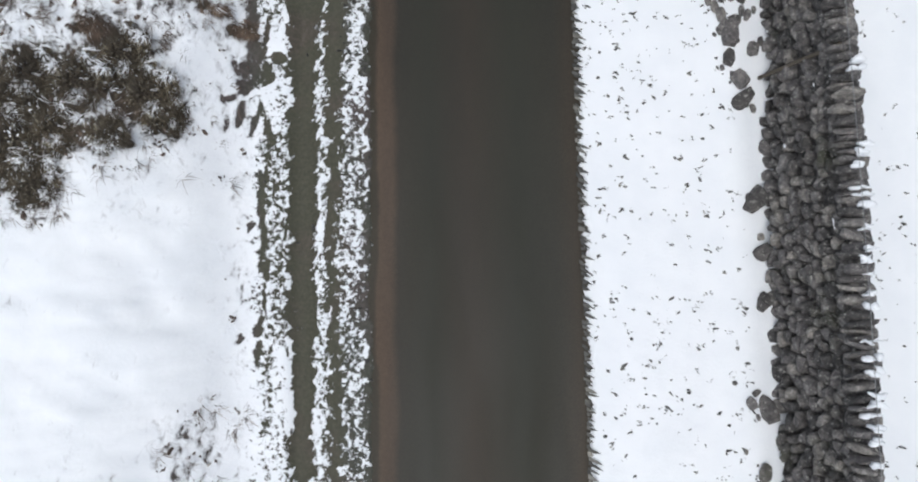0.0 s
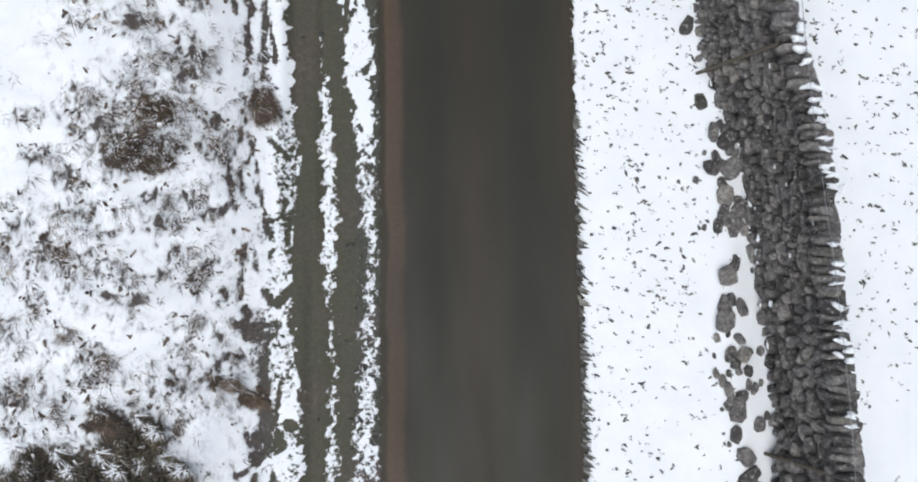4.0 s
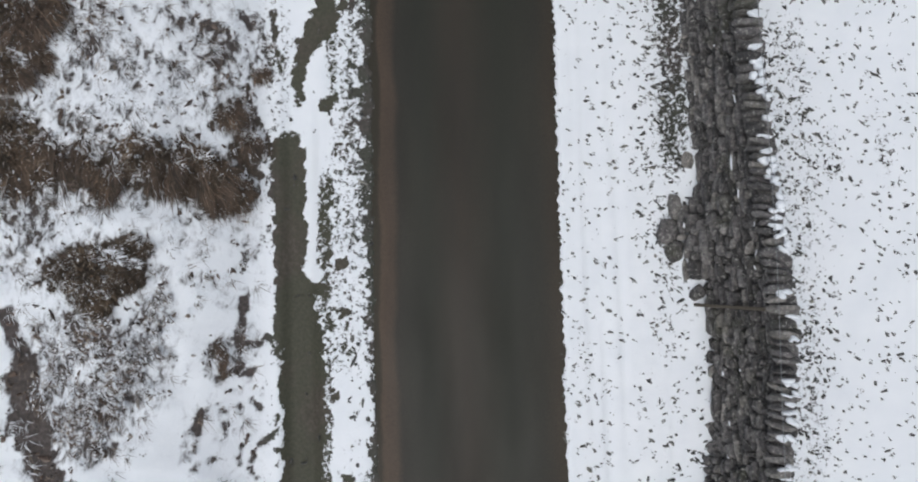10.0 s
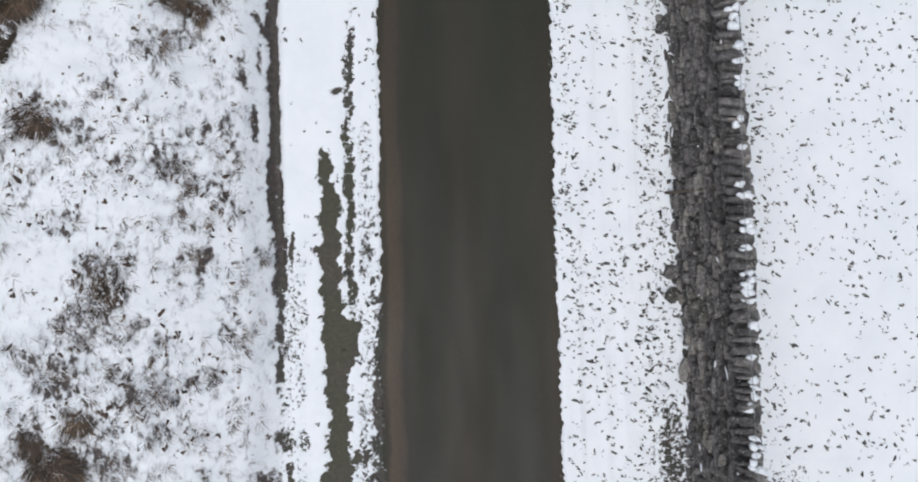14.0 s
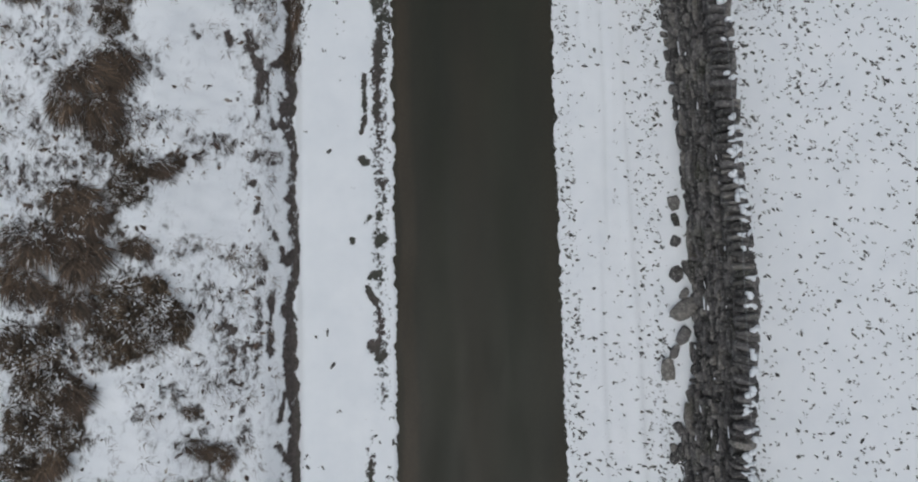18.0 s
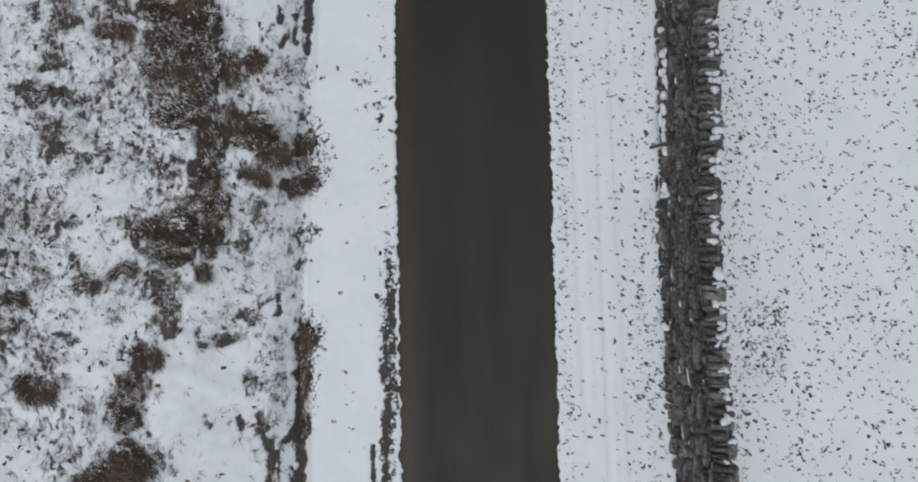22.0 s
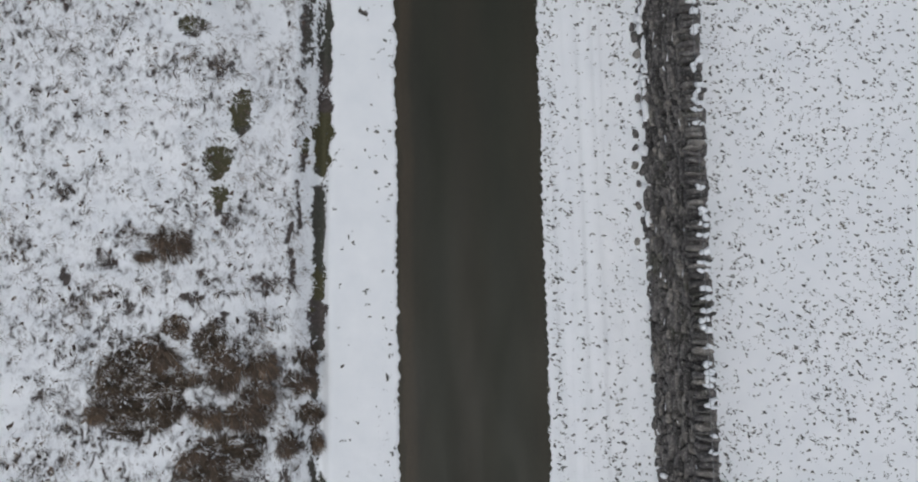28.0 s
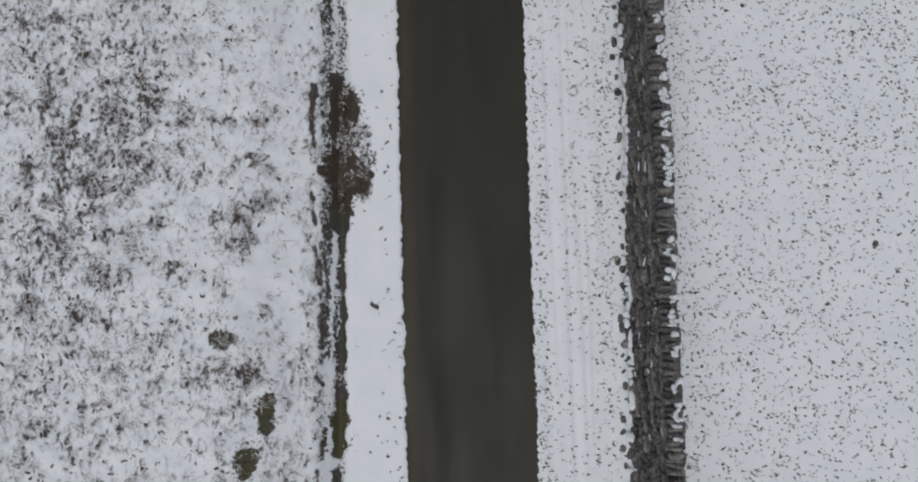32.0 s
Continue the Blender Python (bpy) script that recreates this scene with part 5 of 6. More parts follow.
        if -1.5 < y < 52 and singles < 300:
            ob = child("coping_stone", STONE_MESHES[which], wall)
            ob.matrix_basis = Matrix.LocRotScale((x, y, z0), Euler(spin), size)
            singles += 1
        else:
            copes.add(SHAPES[which], (x, y, z0), size, turned(*spin))
        copes.add(SHAPES[int(rng.integers(len(SHAPES)))], (base + 0.19 + rng.normal(0, 0.02), y, WALL_HIGH - 0.01 + rng.normal(0, 0.02)), (0.32, thick + 0.10, 0.16), turned(0, 0.05, rng.normal(0, 0.1)))
        # snow over the joint to the next slab, thickest towards the field
        lies = float(field(np.array([4.0]), np.array([y]), 0.8, 73, 2)[0])
        if rng.random() < 0.34 + 1.0 * (lies - 0.3):
            thin = float(np.interp(y, [8, 20], [0.55, 1.0]))
            yg, wide = y + thick / 2 + gap / 2, thin * slim * rng.uniform(0.07, 0.17) + gap
            for _ in range(3):
                snow.add(LUMPS[int(rng.integers(8))], (base + 0.15 + rng.uniform(-0.08, 0.08), yg + rng.normal(0, 0.25 * wide), WALL_HIGH + high - 0.05 + rng.uniform(-0.02, 0.02)),
                         (slim * rng.uniform(0.11, 0.24) * (1.4 - 0.4 * thin), wide * rng.uniform(0.5, 1.0), 0.12), turned(rng.normal(0, 0.15), 0.12, rng.normal(-0.05, 0.35)))
        y += gap + thick
    child("coping", copes.mesh("coping", M_STONE), wall, "upright coping stones with snow between them", "stuff")
    child("snow_patches", snow.mesh("snow_patches", M_SNOW, True), wall, "white snow lodged between the coping stones", "stuff")


build_wall()

# fallen stones along the foot of the wall: x, y, half width
FALLEN_A = [(3.6, 5.17, 0.11), (3.84, 5.09, 0.08), (3.72, 4.88, 0.17), (4.05, 4.65, 0.12), (3.68, 4.52, 0.12), (3.82, 4.2, 0.14), (3.85, 3.91, 0.14), (3.95, 2.45, 0.17), (4.0, 1.7, 0.14),
            (3.95, 1.0, 0.11), (3.7, -0.39, 0.1), (3.92, -0.47, 0.15), (3.82, -1.31, 0.12), (3.55, 9.02, 0.13), (3.77, 8.92, 0.19), (4.0, 9.01, 0.16), (3.48, 8.48, 0.12), (3.79, 8.46, 0.18),
            (4.06, 8.54, 0.16), (3.68, 8.05, 0.16), (3.88, 7.81, 0.14), (4.05, 7.72, 0.13), (3.56, 7.59, 0.11), (3.78, 7.53, 0.11), (4.07, 7.18, 0.12), (3.65, 6.83, 0.18), (3.58, 6.43, 0.11),
            (3.59, 6.19, 0.18), (3.66, 5.68, 0.11), (3.85, 5.67, 0.14)]
FALLEN_B = [(3.15, 11.3, 0.12), (3.24, 10.72, 0.13), (3.39, 9.51, 0.13), (3.62, 16.5, 0.19), (3.68, 17.62, 0.22), (3.28, 16.75, 0.15), (3.2, 17.12, 0.2), (3.34, 17.5, 0.17), (3.56, 18.25, 0.13), (3.64, 16.12, 0.14), (3.62, 22.35, 0.2),
            (3.43, 24.01, 0.16), (3.43, 23.61, 0.14), (3.46, 28.3, 0.17), (3.5, 28.71, 0.14), (3.58, 32.76, 0.13), (3.6, 32.44, 0.11), (3.58, 32.06, 0.11), (3.57, 31.47, 0.15), (3.69, 31.1, 0.11),
            (3.57, 30.84, 0.26), (3.5, 30.36, 0.21), (3.48, 30.07, 0.11), (3.34, 29.74, 0.18), (3.4, 28.35, 0.13), (3.8, 31.52, 0.16)]
FALLEN_C = [(3.54, 44.76, 0.14), (3.5, 45.29, 0.14), (3.58, 44.24, 0.11), (3.5, 50.39, 0.14), (3.5, 49.24, 0.18), (3.77, 56.11, 0.18), (3.74, 55.31, 0.18), (3.5, 54.14, 0.14), (3.69, 54.26, 0.16),
            (3.6, 53.1, 0.25), (3.47, 52.84, 0.14), (3.6, 51.82, 0.22), (3.39, 54.73, 0.1), (3.86, 55.64, 0.16), (3.42, 53.22, 0.12), (3.59, 52.54, 0.15), (9.57, 55.01, 0.11)]
SMALL = [(x + rng.uniform(-0.25, 0.3), y + rng.uniform(-0.3, 0.3), rng.uniform(0.03, 0.065)) for x, y, r in FALLEN_A for _ in range(2)]
SMALL += [(x + rng.uniform(-0.08, 0.32), y + rng.uniform(-0.25, 0.25), rng.uniform(0.06, 0.11)) for x, y, r in FALLEN_A if y > 5 for _ in range(3)]
SMALL += [(float(wall_foot(y)) - 0.05 + rng.normal(0, 0.05), y, rng.uniform(0.045, 0.10)) for y in np.cumsum(rng.uniform(0.2, 0.48, 36)) + 48.5]
for x, y, r in FALLEN_A + [(x + (0.13 if r > 0.2 else 0), y, r * (0.85 if r > 0.2 else 1)) for x, y, r in FALLEN_B] + [(x + 0.09, y, r * 0.8) for x, y, r in FALLEN_C] + SMALL:
    ob = new("fallen_stone", ROUNDED[int(rng.integers(len(ROUNDED)))] if r < 0.2 else BOULDERS[int(rng.integers(4))])
    tall = r * rng.uniform(0.8, 1.2)
    ob.matrix_basis = Matrix.LocRotScale((x, y, float(land(x, y)) + tall * 0.28), Euler((rng.normal(0, 0.12), rng.normal(0, 0.12), rng.normal(1.5, 0.35))), (r * rng.uniform(1.8, 2.9), r * rng.uniform(1.2, 1.8), tall))
    tagged(ob, "large grey boulder lying against the wall foot" if r > 0.24 else "flat grey stone fallen from the wall onto snow", "stone", group="fallen stones along the wall")


def rail(x0, y0, z0, x1, y1, z1):
    """A weathered batten that leans on the wall face and its coping."""
    a, b = Vector((x0, y0, z0)), Vector((x1, y1, z1))
    bm = bmesh.new()
    bmesh.ops.create_cube(bm, size=1)
    bmesh.ops.scale(bm, vec=((b - a).length, 0.05, 0.04), verts=bm.verts)
    bmesh.ops.bevel(bm, geom=bm.edges[:], offset=0.008, segments=1, affect="EDGES")
    me = bpy.data.meshes.new("wooden_rail")
    bm.to_mesh(me)
    bm.free()
    me.materials.append(M_WOOD)
    ob = new("wooden_rail", me)
    ob.matrix_basis = Matrix.Translation((a + b) / 2) @ (b - a).to_track_quat("X", "Z").to_matrix().to_4x4()
    tagged(ob, "weathered dark wooden rail leaning across the stone wall", "wooden rail", group="rails on the wall")


for y, x0, x1 in ((4.2, 4.12, 4.60), (9.93, 3.36, 4.02), (15.9, 3.58, 4.25), (25.33, 3.38, 4.12), (31.75, 3.80, 4.30), (40.87, 3.42, 3.90)):
    rail(x0, y + 0.03, 0.06, x1, y - 0.03, 1.5)


def wire():
    curve = bpy.data.curves.new("wire", "CURVE")
    curve.dimensions, curve.bevel_depth, curve.bevel_resolution = "3D", 0.004, 1
    ys = np.arange(-11.5, 75.6, 0.6)
    line = curve.splines.new("POLY")
    line.points.add(len(ys) - 1)
    soft = np.convolve(np.pad(wall_top(ys), 6, "edge"), np.ones(13) / 13, "valid")
    for p, y, x in zip(line.points, ys, soft):
        p.co = (x + 0.10, y, WALL_HIGH + 0.36, 1)
    curve.materials.append(M_WIRE)
    tagged(new("fence_wire", curve), "thin galvanised wire stretched along the wall coping", "fence wire")


wire()


# ---- bushes and tussocks ----
def blades(rng, count, spread, length, lift, droop, width, dome=0.0, wind=(0, 0)):
    """Thin tapered blades that grow from a disc of that spread and bend outwards; three triangles each."""
    ang = rng.uniform(0, 2 * np.pi, count)
    rad = spread * np.sqrt(rng.uniform(0, 1, count))
    root = np.stack([rad * np.cos(ang), rad * np.sin(ang), dome * (1 - (rad / max(spread, 0.01)) ** 2)], 1)
    a = ang + rng.normal(0, 0.75, count)
    out = np.stack([np.cos(a) + wind[0], np.sin(a) + wind[1], 0 * a], 1)
    size = length * rng.uniform(0.5, 1.15, count)[:, None]
    up = np.array([0, 0, 1.0])
    mid = root + size * (0.5 * out * (1 - lift) + 0.55 * up * lift * rng.uniform(0.6, 1.2, (count, 1)))
    tip = mid + size * (0.6 * out + up * (0.25 * lift - droop) * rng.uniform(0.3, 1.2, (count, 1)))
    side = np.stack([-out[:, 1], out[:, 0], 0 * a], 1) * width * rng.uniform(0.6, 1.3, (count, 1))
    v = np.stack([root - side, root + side, mid + side * 0.8, mid - side * 0.8, tip], 1).reshape(-1, 3)
    k = np.arange(count)[:, None] * 5
    f = np.concatenate([k + [0, 1, 2], k + [0, 2, 3], k + [3, 2, 4]])
    return v, f


def mound(rng, spread, high):
    """A low uneven hummock."""
    rings, sides = 5, 18
    v = [(0, 0, high)]
    for i in range(1, rings + 1):
        for j in range(sides):
            a, q = 2 * np.pi * j / sides, i / rings
            r = spread * q * rng.uniform(0.85, 1.15)
            v.append((r * np.cos(a), r * np.sin(a), high * (1 - q ** 1.8) * rng.uniform(0.8, 1.15) - 0.08 * q))
    f = [(0, 1 + j, 1 + (j + 1) % sides) for j in range(sides)]
    for i in range(rings - 1):
        for j in range(sides):
            a, b = 1 + i * sides + j, 1 + i * sides + (j + 1) % sides
            f += [(a, a + sides, b + sides), (a, b + sides, b)]
    return np.array(v, float), np.array(f)


def join(*lots):
    verts, faces, k = [], [], 0
    for v, f in lots:
        verts.append(v), faces.append(f + k)
        k += len(v)
    return np.concatenate(verts), np.concatenate(faces)


def lumps(rng, count, spread, size, dome, at=0.0):
    """Small uneven lumps of snow that lie on a dome of foliage."""
    knots = max(2, count // 7)
    ang, rad = rng.uniform(0, 2 * np.pi, knots), spread * np.sqrt(rng.uniform(0, 1, knots))
    pick, along, way = rng.integers(0, knots, count), rng.normal(0, 0.30 * spread, count), rng.normal(-0.9, 0.5, knots)
    x = (rad * np.cos(ang))[pick] + along * np.cos(way)[pick] + rng.normal(0, 0.07 * spread, count)
    y = (rad * np.sin(ang))[pick] + along * np.sin(way)[pick] + rng.normal(0, 0.07 * spread, count)
    rad = np.minimum(np.hypot(x, y), 1.2 * spread)
    z = dome * (1 - (rad / spread) ** 2) + rng.uniform(0.3, 1.0, count) * at
    r, long, turn = size * rng.uniform(0.3, 1.2, count), rng.uniform(1.0, 2.6, count), rng.normal(-0.8, 0.6, count)
    k = 6
    a = np.arange(k)[None, :] * 2 * np.pi / k + rng.uniform(-0.35, 0.35, (count, k))
    rr = r[:, None] * rng.uniform(0.45, 1.25, (count, k))
    u, w = rr * np.cos(a) * long[:, None], rr * np.sin(a)
    c, s = np.cos(turn)[:, None], np.sin(turn)[:, None]
    rim = np.stack([x[:, None] + u * c - w * s, y[:, None] + u * s + w * c, z[:, None] + rng.uniform(-0.03, 0.01, (count, k))], -1)
    top = np.stack([x, y, z + 0.5 * r], -1)[:, None, :]
    base = np.arange(count)[:, None] * (k + 1)
    faces = np.concatenate([np.concatenate([base, base + 1 + j, base + 1 + (j + 1) % k], 1) for j in range(k)])
    return np.concatenate([top, rim], 1).reshape(-1, 3), faces


def shifted(lot, dx, dy):
    return lot[0] + (dx, dy, 0), lot[1]


def streaks(rng, bundles, each, spread, length, width, heading, lift=0.55):
    """Bundles of snow-coated blades that lie side by side along the lean of a tussock."""
    lots = []
    for _ in range(bundles):
        a, q = rng.uniform(0, 6.28), spread * np.sqrt(rng.uniform(0, 1))
        way = heading + rng.normal(0, 0.7)
        lots.append(shifted(blades(rng, each, 0.13, length * rng.uniform(0.5, 1.0), lift, 0.25, width, dome=0.1, wind=(1.1 * np.cos(way), 1.1 * np.sin(way))), q * np.cos(a), q * np.sin(a)))
    v, f = join(*lots)
    return v + (0, 0, 0.10), f


def rush(rng):
    """A wind-swept tussock: long blades that spring from a snowy crown and spill down one side."""
    way = -1.57 + rng.uniform(-0.35, 0.35)
    body, humps, white = [blades(rng, 120, 0.8, 0.55, 0.30, 0.15, 0.010)], [], []
    for _ in range(6):
        dx, dy, r = rng.uniform(-0.62, 0.62), rng.uniform(-0.35, 0.65), rng.uniform(0.26, 0.44)
        spill = way + 0.7 * dx
        wind = (1.1 * np.cos(spill), 1.1 * np.sin(spill))
        body += [shifted(blades(rng, 170, r, 0.56, 0.55, 0.30, 0.012, dome=0.5 * r, wind=wind), dx, dy), shifted(blades(rng, 80, r, 0.32, 0.9, 0.1, 0.014, dome=0.6 * r), dx, dy)]
        humps.append(shifted(mound(rng, r * 0.75, 0.5 * r), dx, dy))
        white.append(shifted(streaks(rng, int(rng.choice([1, 2, 6])), 9, r, 0.34, 0.010, spill), dx, dy))
        if dy > 0.15:
            white.append(shifted(lumps(rng, 40, r * 1.1, 0.032, 0.55 * r, 0.16), dx, dy + 0.12))
    return [("foliage", join(*body), M_RUSH, ""), ("snow_dusting", join(*white), M_SNOW, "snow-laden rush blades"), ("hummock", join(*humps), M_LITTER, "dark peaty hummock")]


def brown(rng, twigs=None, laden=0.55):
    body, humps, white = [blades(rng, 300, 0.85, 0.42, 0.35, 0.12, 0.011)], [mound(rng, 0.6, 0.36)], []
    body.append(blades(rng, 420, 0.65, 0.32, 0.75, 0.08, 0.015, dome=0.40))
    for i in range(11):
        a, q = i * 0.57 + rng.uniform(-0.3, 0.3), rng.uniform(0.45, 0.98)
        r = rng.uniform(0.14, 0.34)
        dx, dy = q * np.cos(a), q * np.sin(a)
        body.append(shifted(blades(rng, 130, r, 0.28, 0.7, 0.1, 0.014, dome=0.6 * r), dx, dy))
        humps.append(shifted(mound(rng, r * 0.8, 0.5 * r), dx, dy))
        white.append(shifted(lumps(rng, int(laden * rng.choice([6, 14, 40])), r * 1.5, 0.028, 0.5 * r, 0.16), dx, dy))
        if rng.random() < 0.55 * laden:
            white += [shifted(blades(rng, 45, r * 1.1, 0.24, 0.7, 0.1, 0.012, dome=0.7 * r), dx, dy), shifted(streaks(rng, 4, 8, r, 0.3, 0.011, rng.uniform(0, 6.28)), dx, dy)]
    white += [lumps(rng, int(50 * laden), 0.8, 0.03, 0.42, 0.14), streaks(rng, int(4 * laden) + 1, 8, 0.8, 0.3, 0.009, -1.2, 0.6)]
    return [("foliage", join(*body), twigs or M_HEATHER, ""), ("snow_dusting", join(*white), M_SNOW, "snow-dusted heather twigs"), ("hummock", join(*humps), M_LITTER, "dark peaty hummock")]


def bent(rng):
    way = rng.uniform(0, 6.28)
    wind = (0.8 * np.cos(way), 0.8 * np.sin(way))
    body = join(blades(rng, 150, 0.5, 0.5, 0.5, 0.25, 0.010, wind=wind), blades(rng, 150, 0.95, 0.3, 0.5, 0.2, 0.012, wind=wind))
    white = join(streaks(rng, 3, 5, 0.6, 0.32, 0.010, way), lumps(rng, 40, 0.8, 0.035, 0.05, 0.15))
    return [("foliage", body, M_BENT, ""), ("snow_dusting", white, M_SNOW, "snow-laden grass blades")]


def faded(rng):
    """A loose spread of low twigs, as much snow as stem."""
    body, white = [], []
    for i in range(15):
        a, q = i * 2.4 + rng.uniform(-0.4, 0.4), 1.2 * ((i + 0.5) / 15) ** 0.6
        dx, dy, r = q * np.cos(a), q * np.sin(a), rng.uniform(0.12, 0.30) * (1.15 - 0.4 * q)
        body += [shifted(blades(rng, 54, r, 0.22, 0.6, 0.12, 0.016, dome=0.25 * r), dx, dy), shifted(blades(rng, 8, r * 1.2, 0.34, 0.5, 0.2, 0.011, wind=(-0.3, 0.3)), dx, dy)]
        white += [shifted(lumps(rng, 22, r * 1.4, 0.030, 0.25 * r, 0.15), dx, dy), shifted(blades(rng, 11, r, 0.22, 0.6, 0.1, 0.014, dome=0.32 * r), dx, dy)]
    return [("foliage", join(*body), M_FADED, ""), ("snow_dusting", join(*white), M_SNOW, "snow-dusted heather twigs")]


def gorse(rng):
    return brown(rng, M_GORSE, 0.3)


KINDS = {"G": ("gorse_bush", gorse, "gorse bush", "large dark olive gorse bush dusted with snow above the lane"),
         "F": ("heather_clump", faded, "heather clump", "faded grey-brown heather clump half covered with snow"),
         "R": ("rush_tussock", rush, "rush tussock", "dark brown rush tussock with snow-laden blades on the moor"),
         "B": ("heather_bush", brown, "heather bush", "brown winter heather bush dusted with snow on the moor"),
         "S": ("grass_tussock", bent, "grass tussock", "pale bent grass tussock half buried in snow")}
PATTERNS = {}
for key, (name, make, category, label) in KINDS.items():
    PATTERNS[key] = [[(pn, mesh_of(pn, *geo, mat), pl) for pn, geo, mat, pl in make(np.random.default_rng(100 + i))] for i in range(5)]
MADE = {}


def plant(x, y, rx, ry, key):
    name, _, category, label = KINDS[key]
    which = int(rng.integers(5))
    high = (rx * ry) ** 0.5 * (0.9 if max(rx, ry) < 0.5 else 0.75)
    m = Matrix.LocRotScale((x, y, float(land(x, y)) - 0.03), Euler((0, 0, rng.uniform(-0.35, 0.35))), (rx * rng.uniform(0.95, 1.15), ry * rng.uniform(0.95, 1.15), high))
    if (key, which) in MADE:
        copy_thing(MADE[key, which], m).matrix_basis = m
        return
    root = tagged(new(name), label, category, group=category + "s on the moor")
    for pn, me, pl in PATTERNS[key][which]:
        child(pn, me, root, pl, "stuff")
    root.matrix_basis = m
    MADE[key, which] = root


for spot in PLANTS:
    plant(*spot)


# ---- turf tips that stand out of the snow, too many to count ----
def scatter(name, count, x0, x1, y0, y1, density, size, label, lie=0.0, seed=1, mat=None):
    g = np.random.default_rng(seed)
    x, y = g.uniform(x0, x1, count), g.uniform(y0, y1, count)
    keep = g.uniform(0, 1, count) < density(x, y)
    x, y = x[keep], y[keep]
    many = g.integers(1, 5, len(x))
    x, y = np.repeat(x, many), np.repeat(y, many)
    n = len(x)
    x, y = x + g.normal(0, size * 1.5, n), y + g.normal(0, size * 1.2, n)
    z = land(x, y) + 0.004
    r = size * np.clip(np.exp(g.normal(-0.45, 0.55, n)), 0.25, 1.9) * np.interp(y, [0, 8, 14, 24, 40, 60], [0.9, 0.95, 1.1, 1.05, 0.95, 0.85])
    long, turn = g.uniform(0.9, 3.0, n), (g.normal(lie, 0.55, n) if lie is not None else g.uniform(0, np.pi, n))
    k = 7
    a = np.arange(k)[None, :] * 2 * np.pi / k + g.uniform(-0.3, 0.3, (n, k))
    rr = r[:, None] * g.uniform(0.5, 1.25, (n, k))
    u, v = rr * np.cos(a) * long[:, None], rr * np.sin(a)
    px = x[:, None] + u * np.cos(turn)[:, None] - v * np.sin(turn)[:, None]
    py = y[:, None] + u * np.sin(turn)[:, None] + v * np.cos(turn)[:, None]
    rim = np.stack([px, py, z[:, None] + g.uniform(-0.012, 0.012, (n, k))], -1)
    top = np.stack([x, y, z + 0.025 + 0.25 * r], -1)[:, None, :]
    verts = np.concatenate([top, rim], 1).reshape(-1, 3)
    base = np.arange(n)[:, None] * (k + 1)
    faces = np.concatenate([np.concatenate([base, base + 1 + j, base + 1 + (j + 1) % k], 1) for j in range(k)])
    ob = new(name, mesh_of(name, verts, faces, mat or M_TURF))
    return tagged(ob, label, "grass", kind="stuff")


def field_density(x, y):
    return np.interp(y, [-6, 4, 8, 14, 30, 45, 66], [0.13, 0.16, 0.30, 0.29, 0.36, 0.64, 0.9]) * (0.35 + 1.1 * field(x, y, 0.7, 61)) * (1 + 1.0 * box(x, y, 4.6, 5.25, 8, 70, 0.2) + 1.6 * box(x, y, 4.8, 5.9, 13.2, 20, 0.3)) * step(4.45, 4.7, x)


def verge_density(x, y):
    b = np.interp(y, [-6, 5, 9, 16, 40, 66], [0.36, 0.42, 0.66, 0.72, 0.85, 1.35]) * (1 + step(10, 20, y) * (2.6 * field(x * 8, y * 0.2, 1.0, 63, 2) - 1.3))
    thin = 1 - 0.55 * step(24, 30, y)
    return b * (0.15 + 1.4 * field(x, y, 0.8, 62)) * (thin + 2.4 * box(x, y, 1.48, 1.80, 24, 70, 0.07) + 1.0 * box(x, y, 2.9, 3.45, 15, 70, 0.15) + 0.6 * box(x, y, 2.8, 3.5, 16, 25, 0.2)) * 0.5


def moor_density(x, y):
    return np.clip(bare(x, y) * 1.7 - 0.12, 0, 1) * step(0.1, 0.4, foot_of_bank(y) - x)


def left_density(x, y):
    return np.clip(0.10 + 0.9 * box(x, y, -1.95, -1.52, -6, 66, 0.1) * np.interp(y, [0, 20, 30, 38, 45, 66], [0.9, 0.7, 0.5, 0.6, 0.4, 0.3]), 0, 1)


scatter("field_grass", 58000, 4.4, 12, -6, 66, field_density, 0.0138, "dark grass tips poking through the snow of the field", -0.45, 1)
scatter("verge_grass", 22000, 1.55, 3.75, -6, 66, verge_density, 0.0135, "dark grass tips poking through the snowy verge", -0.3, 2)
scatter("moor_grass", 17000, -11, -3.0, -6, 66, moor_density, 0.019, "dark heath tufts poking through the snow of the moor", None, 3, M_FADED)
scatter("roadside_grass", 3500, -3.2, -1.52, -6, 66, left_density, 0.017, "short wet grass at the lane's edge", None, 4)


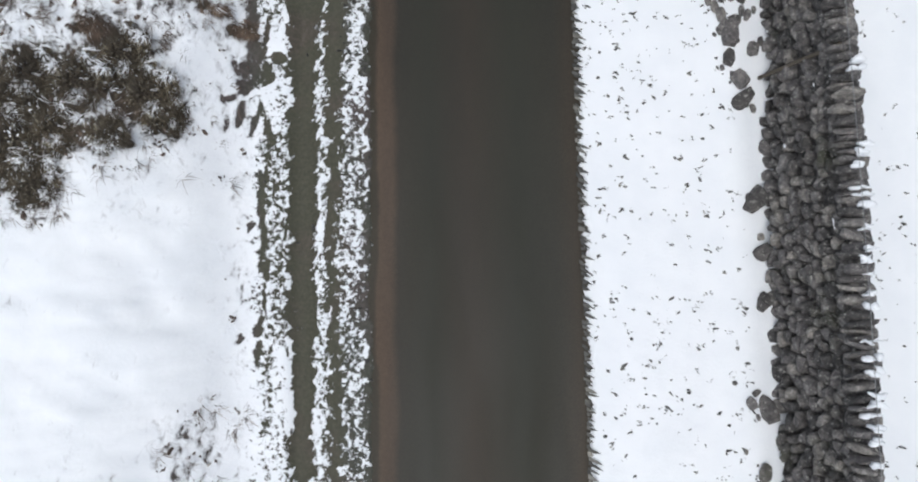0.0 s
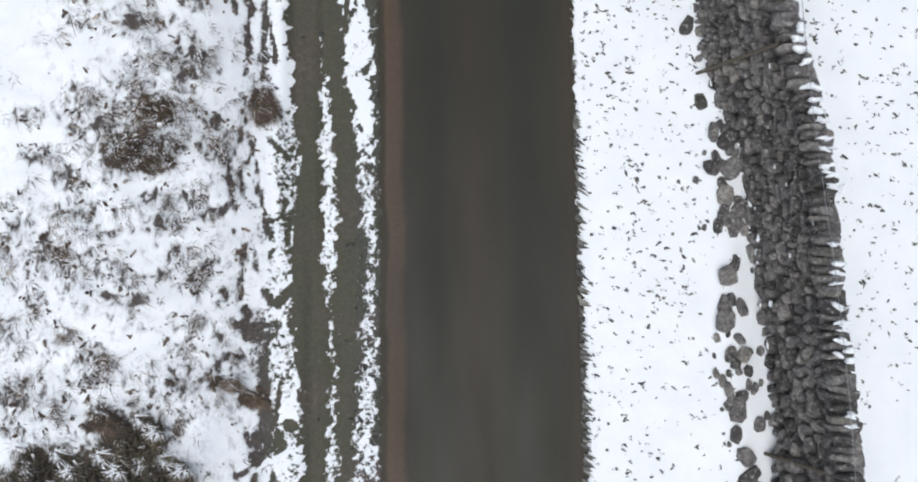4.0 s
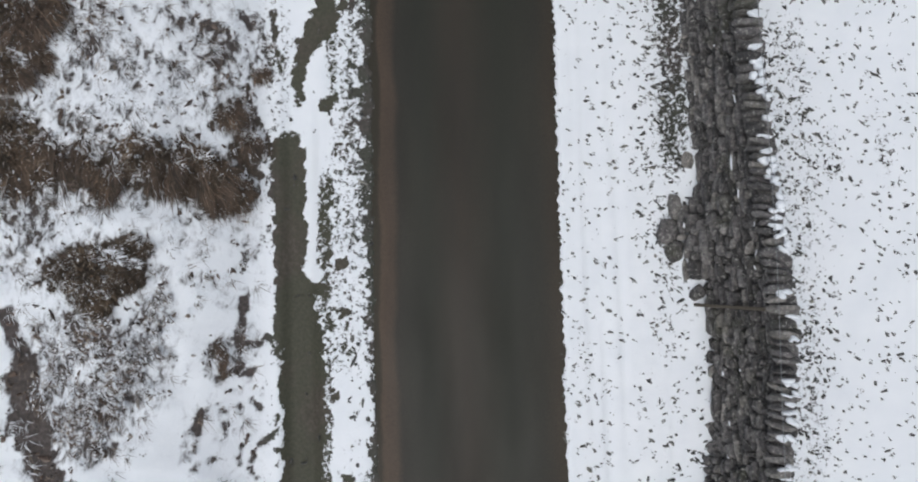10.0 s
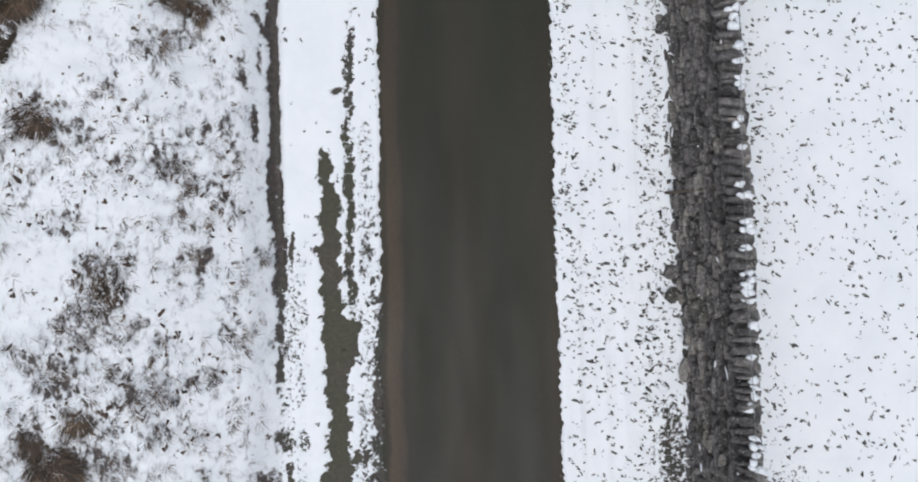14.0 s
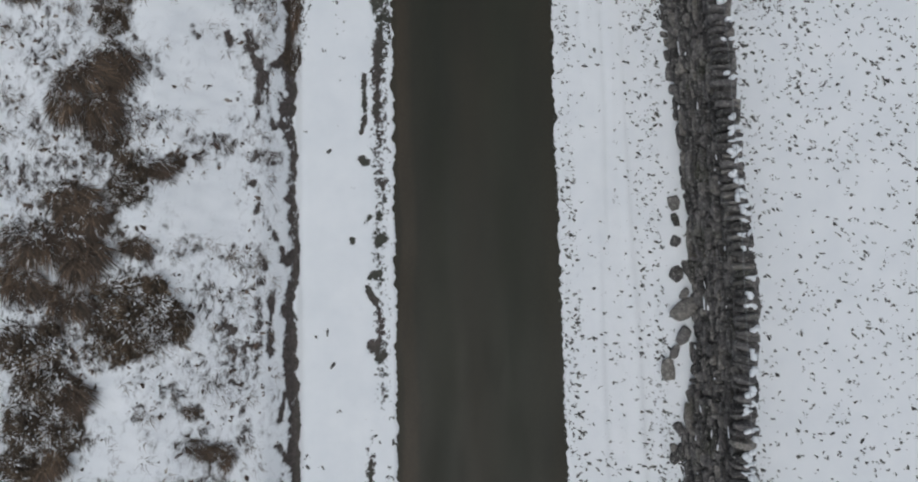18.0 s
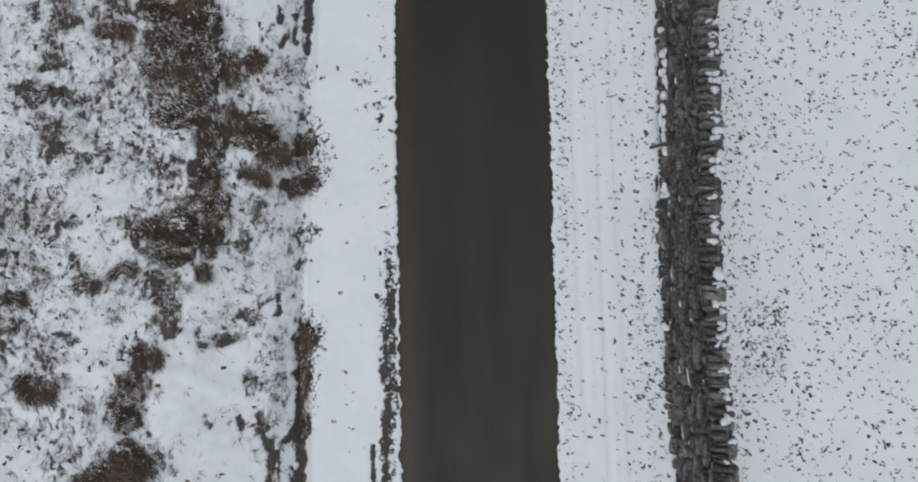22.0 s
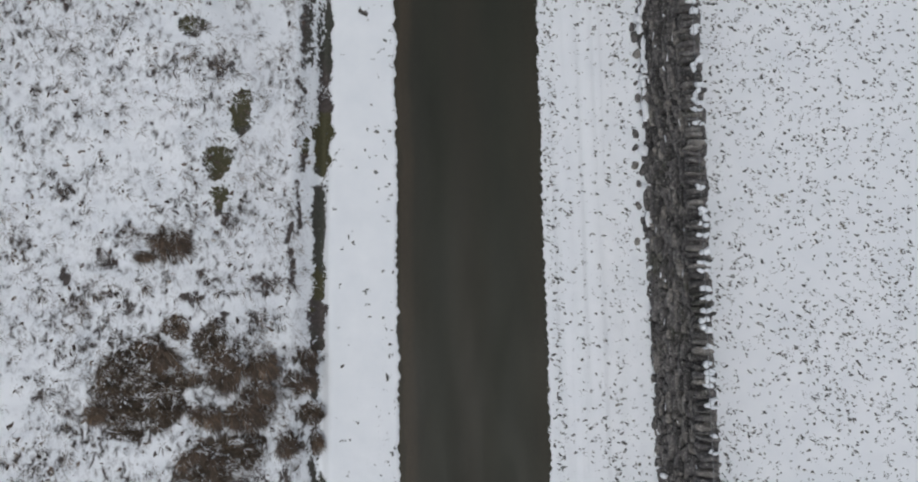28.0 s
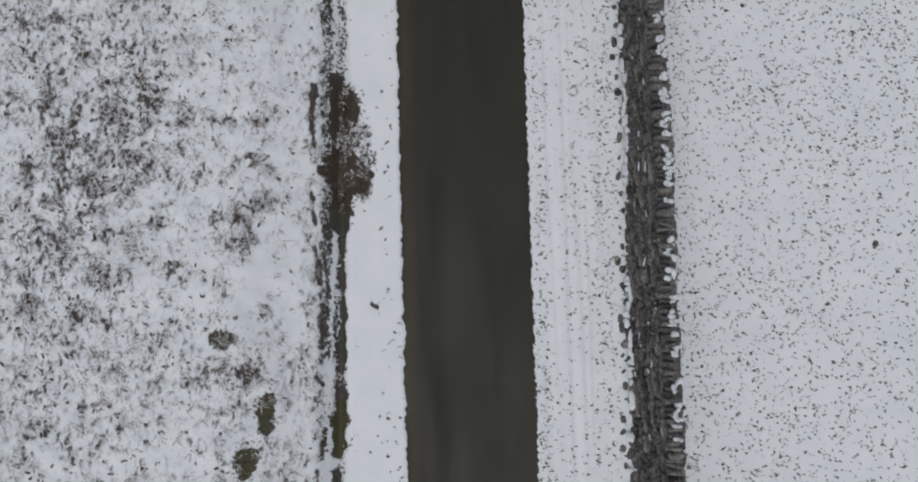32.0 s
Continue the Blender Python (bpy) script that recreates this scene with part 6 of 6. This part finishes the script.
def heath(name, count, mat, label, seed, tall):
    """Small tufts of bent blades all over the moor."""
    g = np.random.default_rng(seed)
    x, y = g.uniform(-11, -3.2, count), g.uniform(-6, 66, count)
    keep = g.uniform(0, 1, count) < np.clip(bare(x, y) * 2.2 - 0.1, 0, 1) * step(0.1, 0.5, foot_of_bank(y) - x)
    x, y = x[keep], y[keep]
    z = land(x, y) - 0.01
    lots = []
    for i in range(len(x)):
        v, f = blades(g, 14, 0.07, tall * g.uniform(0.4, 1.2), 0.5, 0.25, 0.0032, wind=(0.35, -0.35))
        lots.append((v + (x[i], y[i], z[i]), f))
    return tagged(new(name, mesh_of(name, *join(*lots), mat)), label, "grass", kind="stuff")


heath("heath_grass", 9000, M_BENT, "withered heath grass bent over in the snow", 11, 0.20)
heath("frosted_grass", 5000, M_SNOW, "heath grass blades coated with snow", 12, 0.20)


def edge_grass():
    """Wet grass blades that lie from the asphalt's edge over the snow."""
    g = np.random.default_rng(21)
    y = np.concatenate([np.arange(-6, 9.5, 0.062), g.uniform(9.5, 66, 260)])
    n = len(y)
    y = y + g.normal(0, 0.02, n)
    x = 1.46 + g.normal(0, 0.012, n)
    reach = np.where(y < 9.5, g.uniform(0.05, 0.20, n), g.uniform(0.03, 0.09, n))
    tip = np.stack([x + reach, y - reach * g.uniform(0.2, 0.8, n), np.full(n, 0.062)], 1)
    half = np.where(y < 9.5, g.uniform(0.018, 0.034, n), 0.012)
    a, b = np.stack([x, y - half, np.full(n, 0.045)], 1), np.stack([x, y + half, np.full(n, 0.045)], 1)
    ma, mb = a * 0.5 + tip * 0.5 + np.stack([0 * y, -half * 0.4, 0 * y + 0.015], 1), b * 0.5 + tip * 0.5 + np.stack([0 * y, half * 0.4, 0 * y + 0.015], 1)
    v = np.stack([a, b, mb, ma, tip], 1).reshape(-1, 3)
    k = np.arange(n)[:, None] * 5
    f = np.concatenate([k + [0, 2, 1], k + [0, 3, 2], k + [3, 4, 2]])
    tagged(new("edge_grass", mesh_of("edge_grass", v, f, M_TURF)), "wet brown grass lying over the lane's snowy edge", "grass", kind="stuff")


edge_grass()
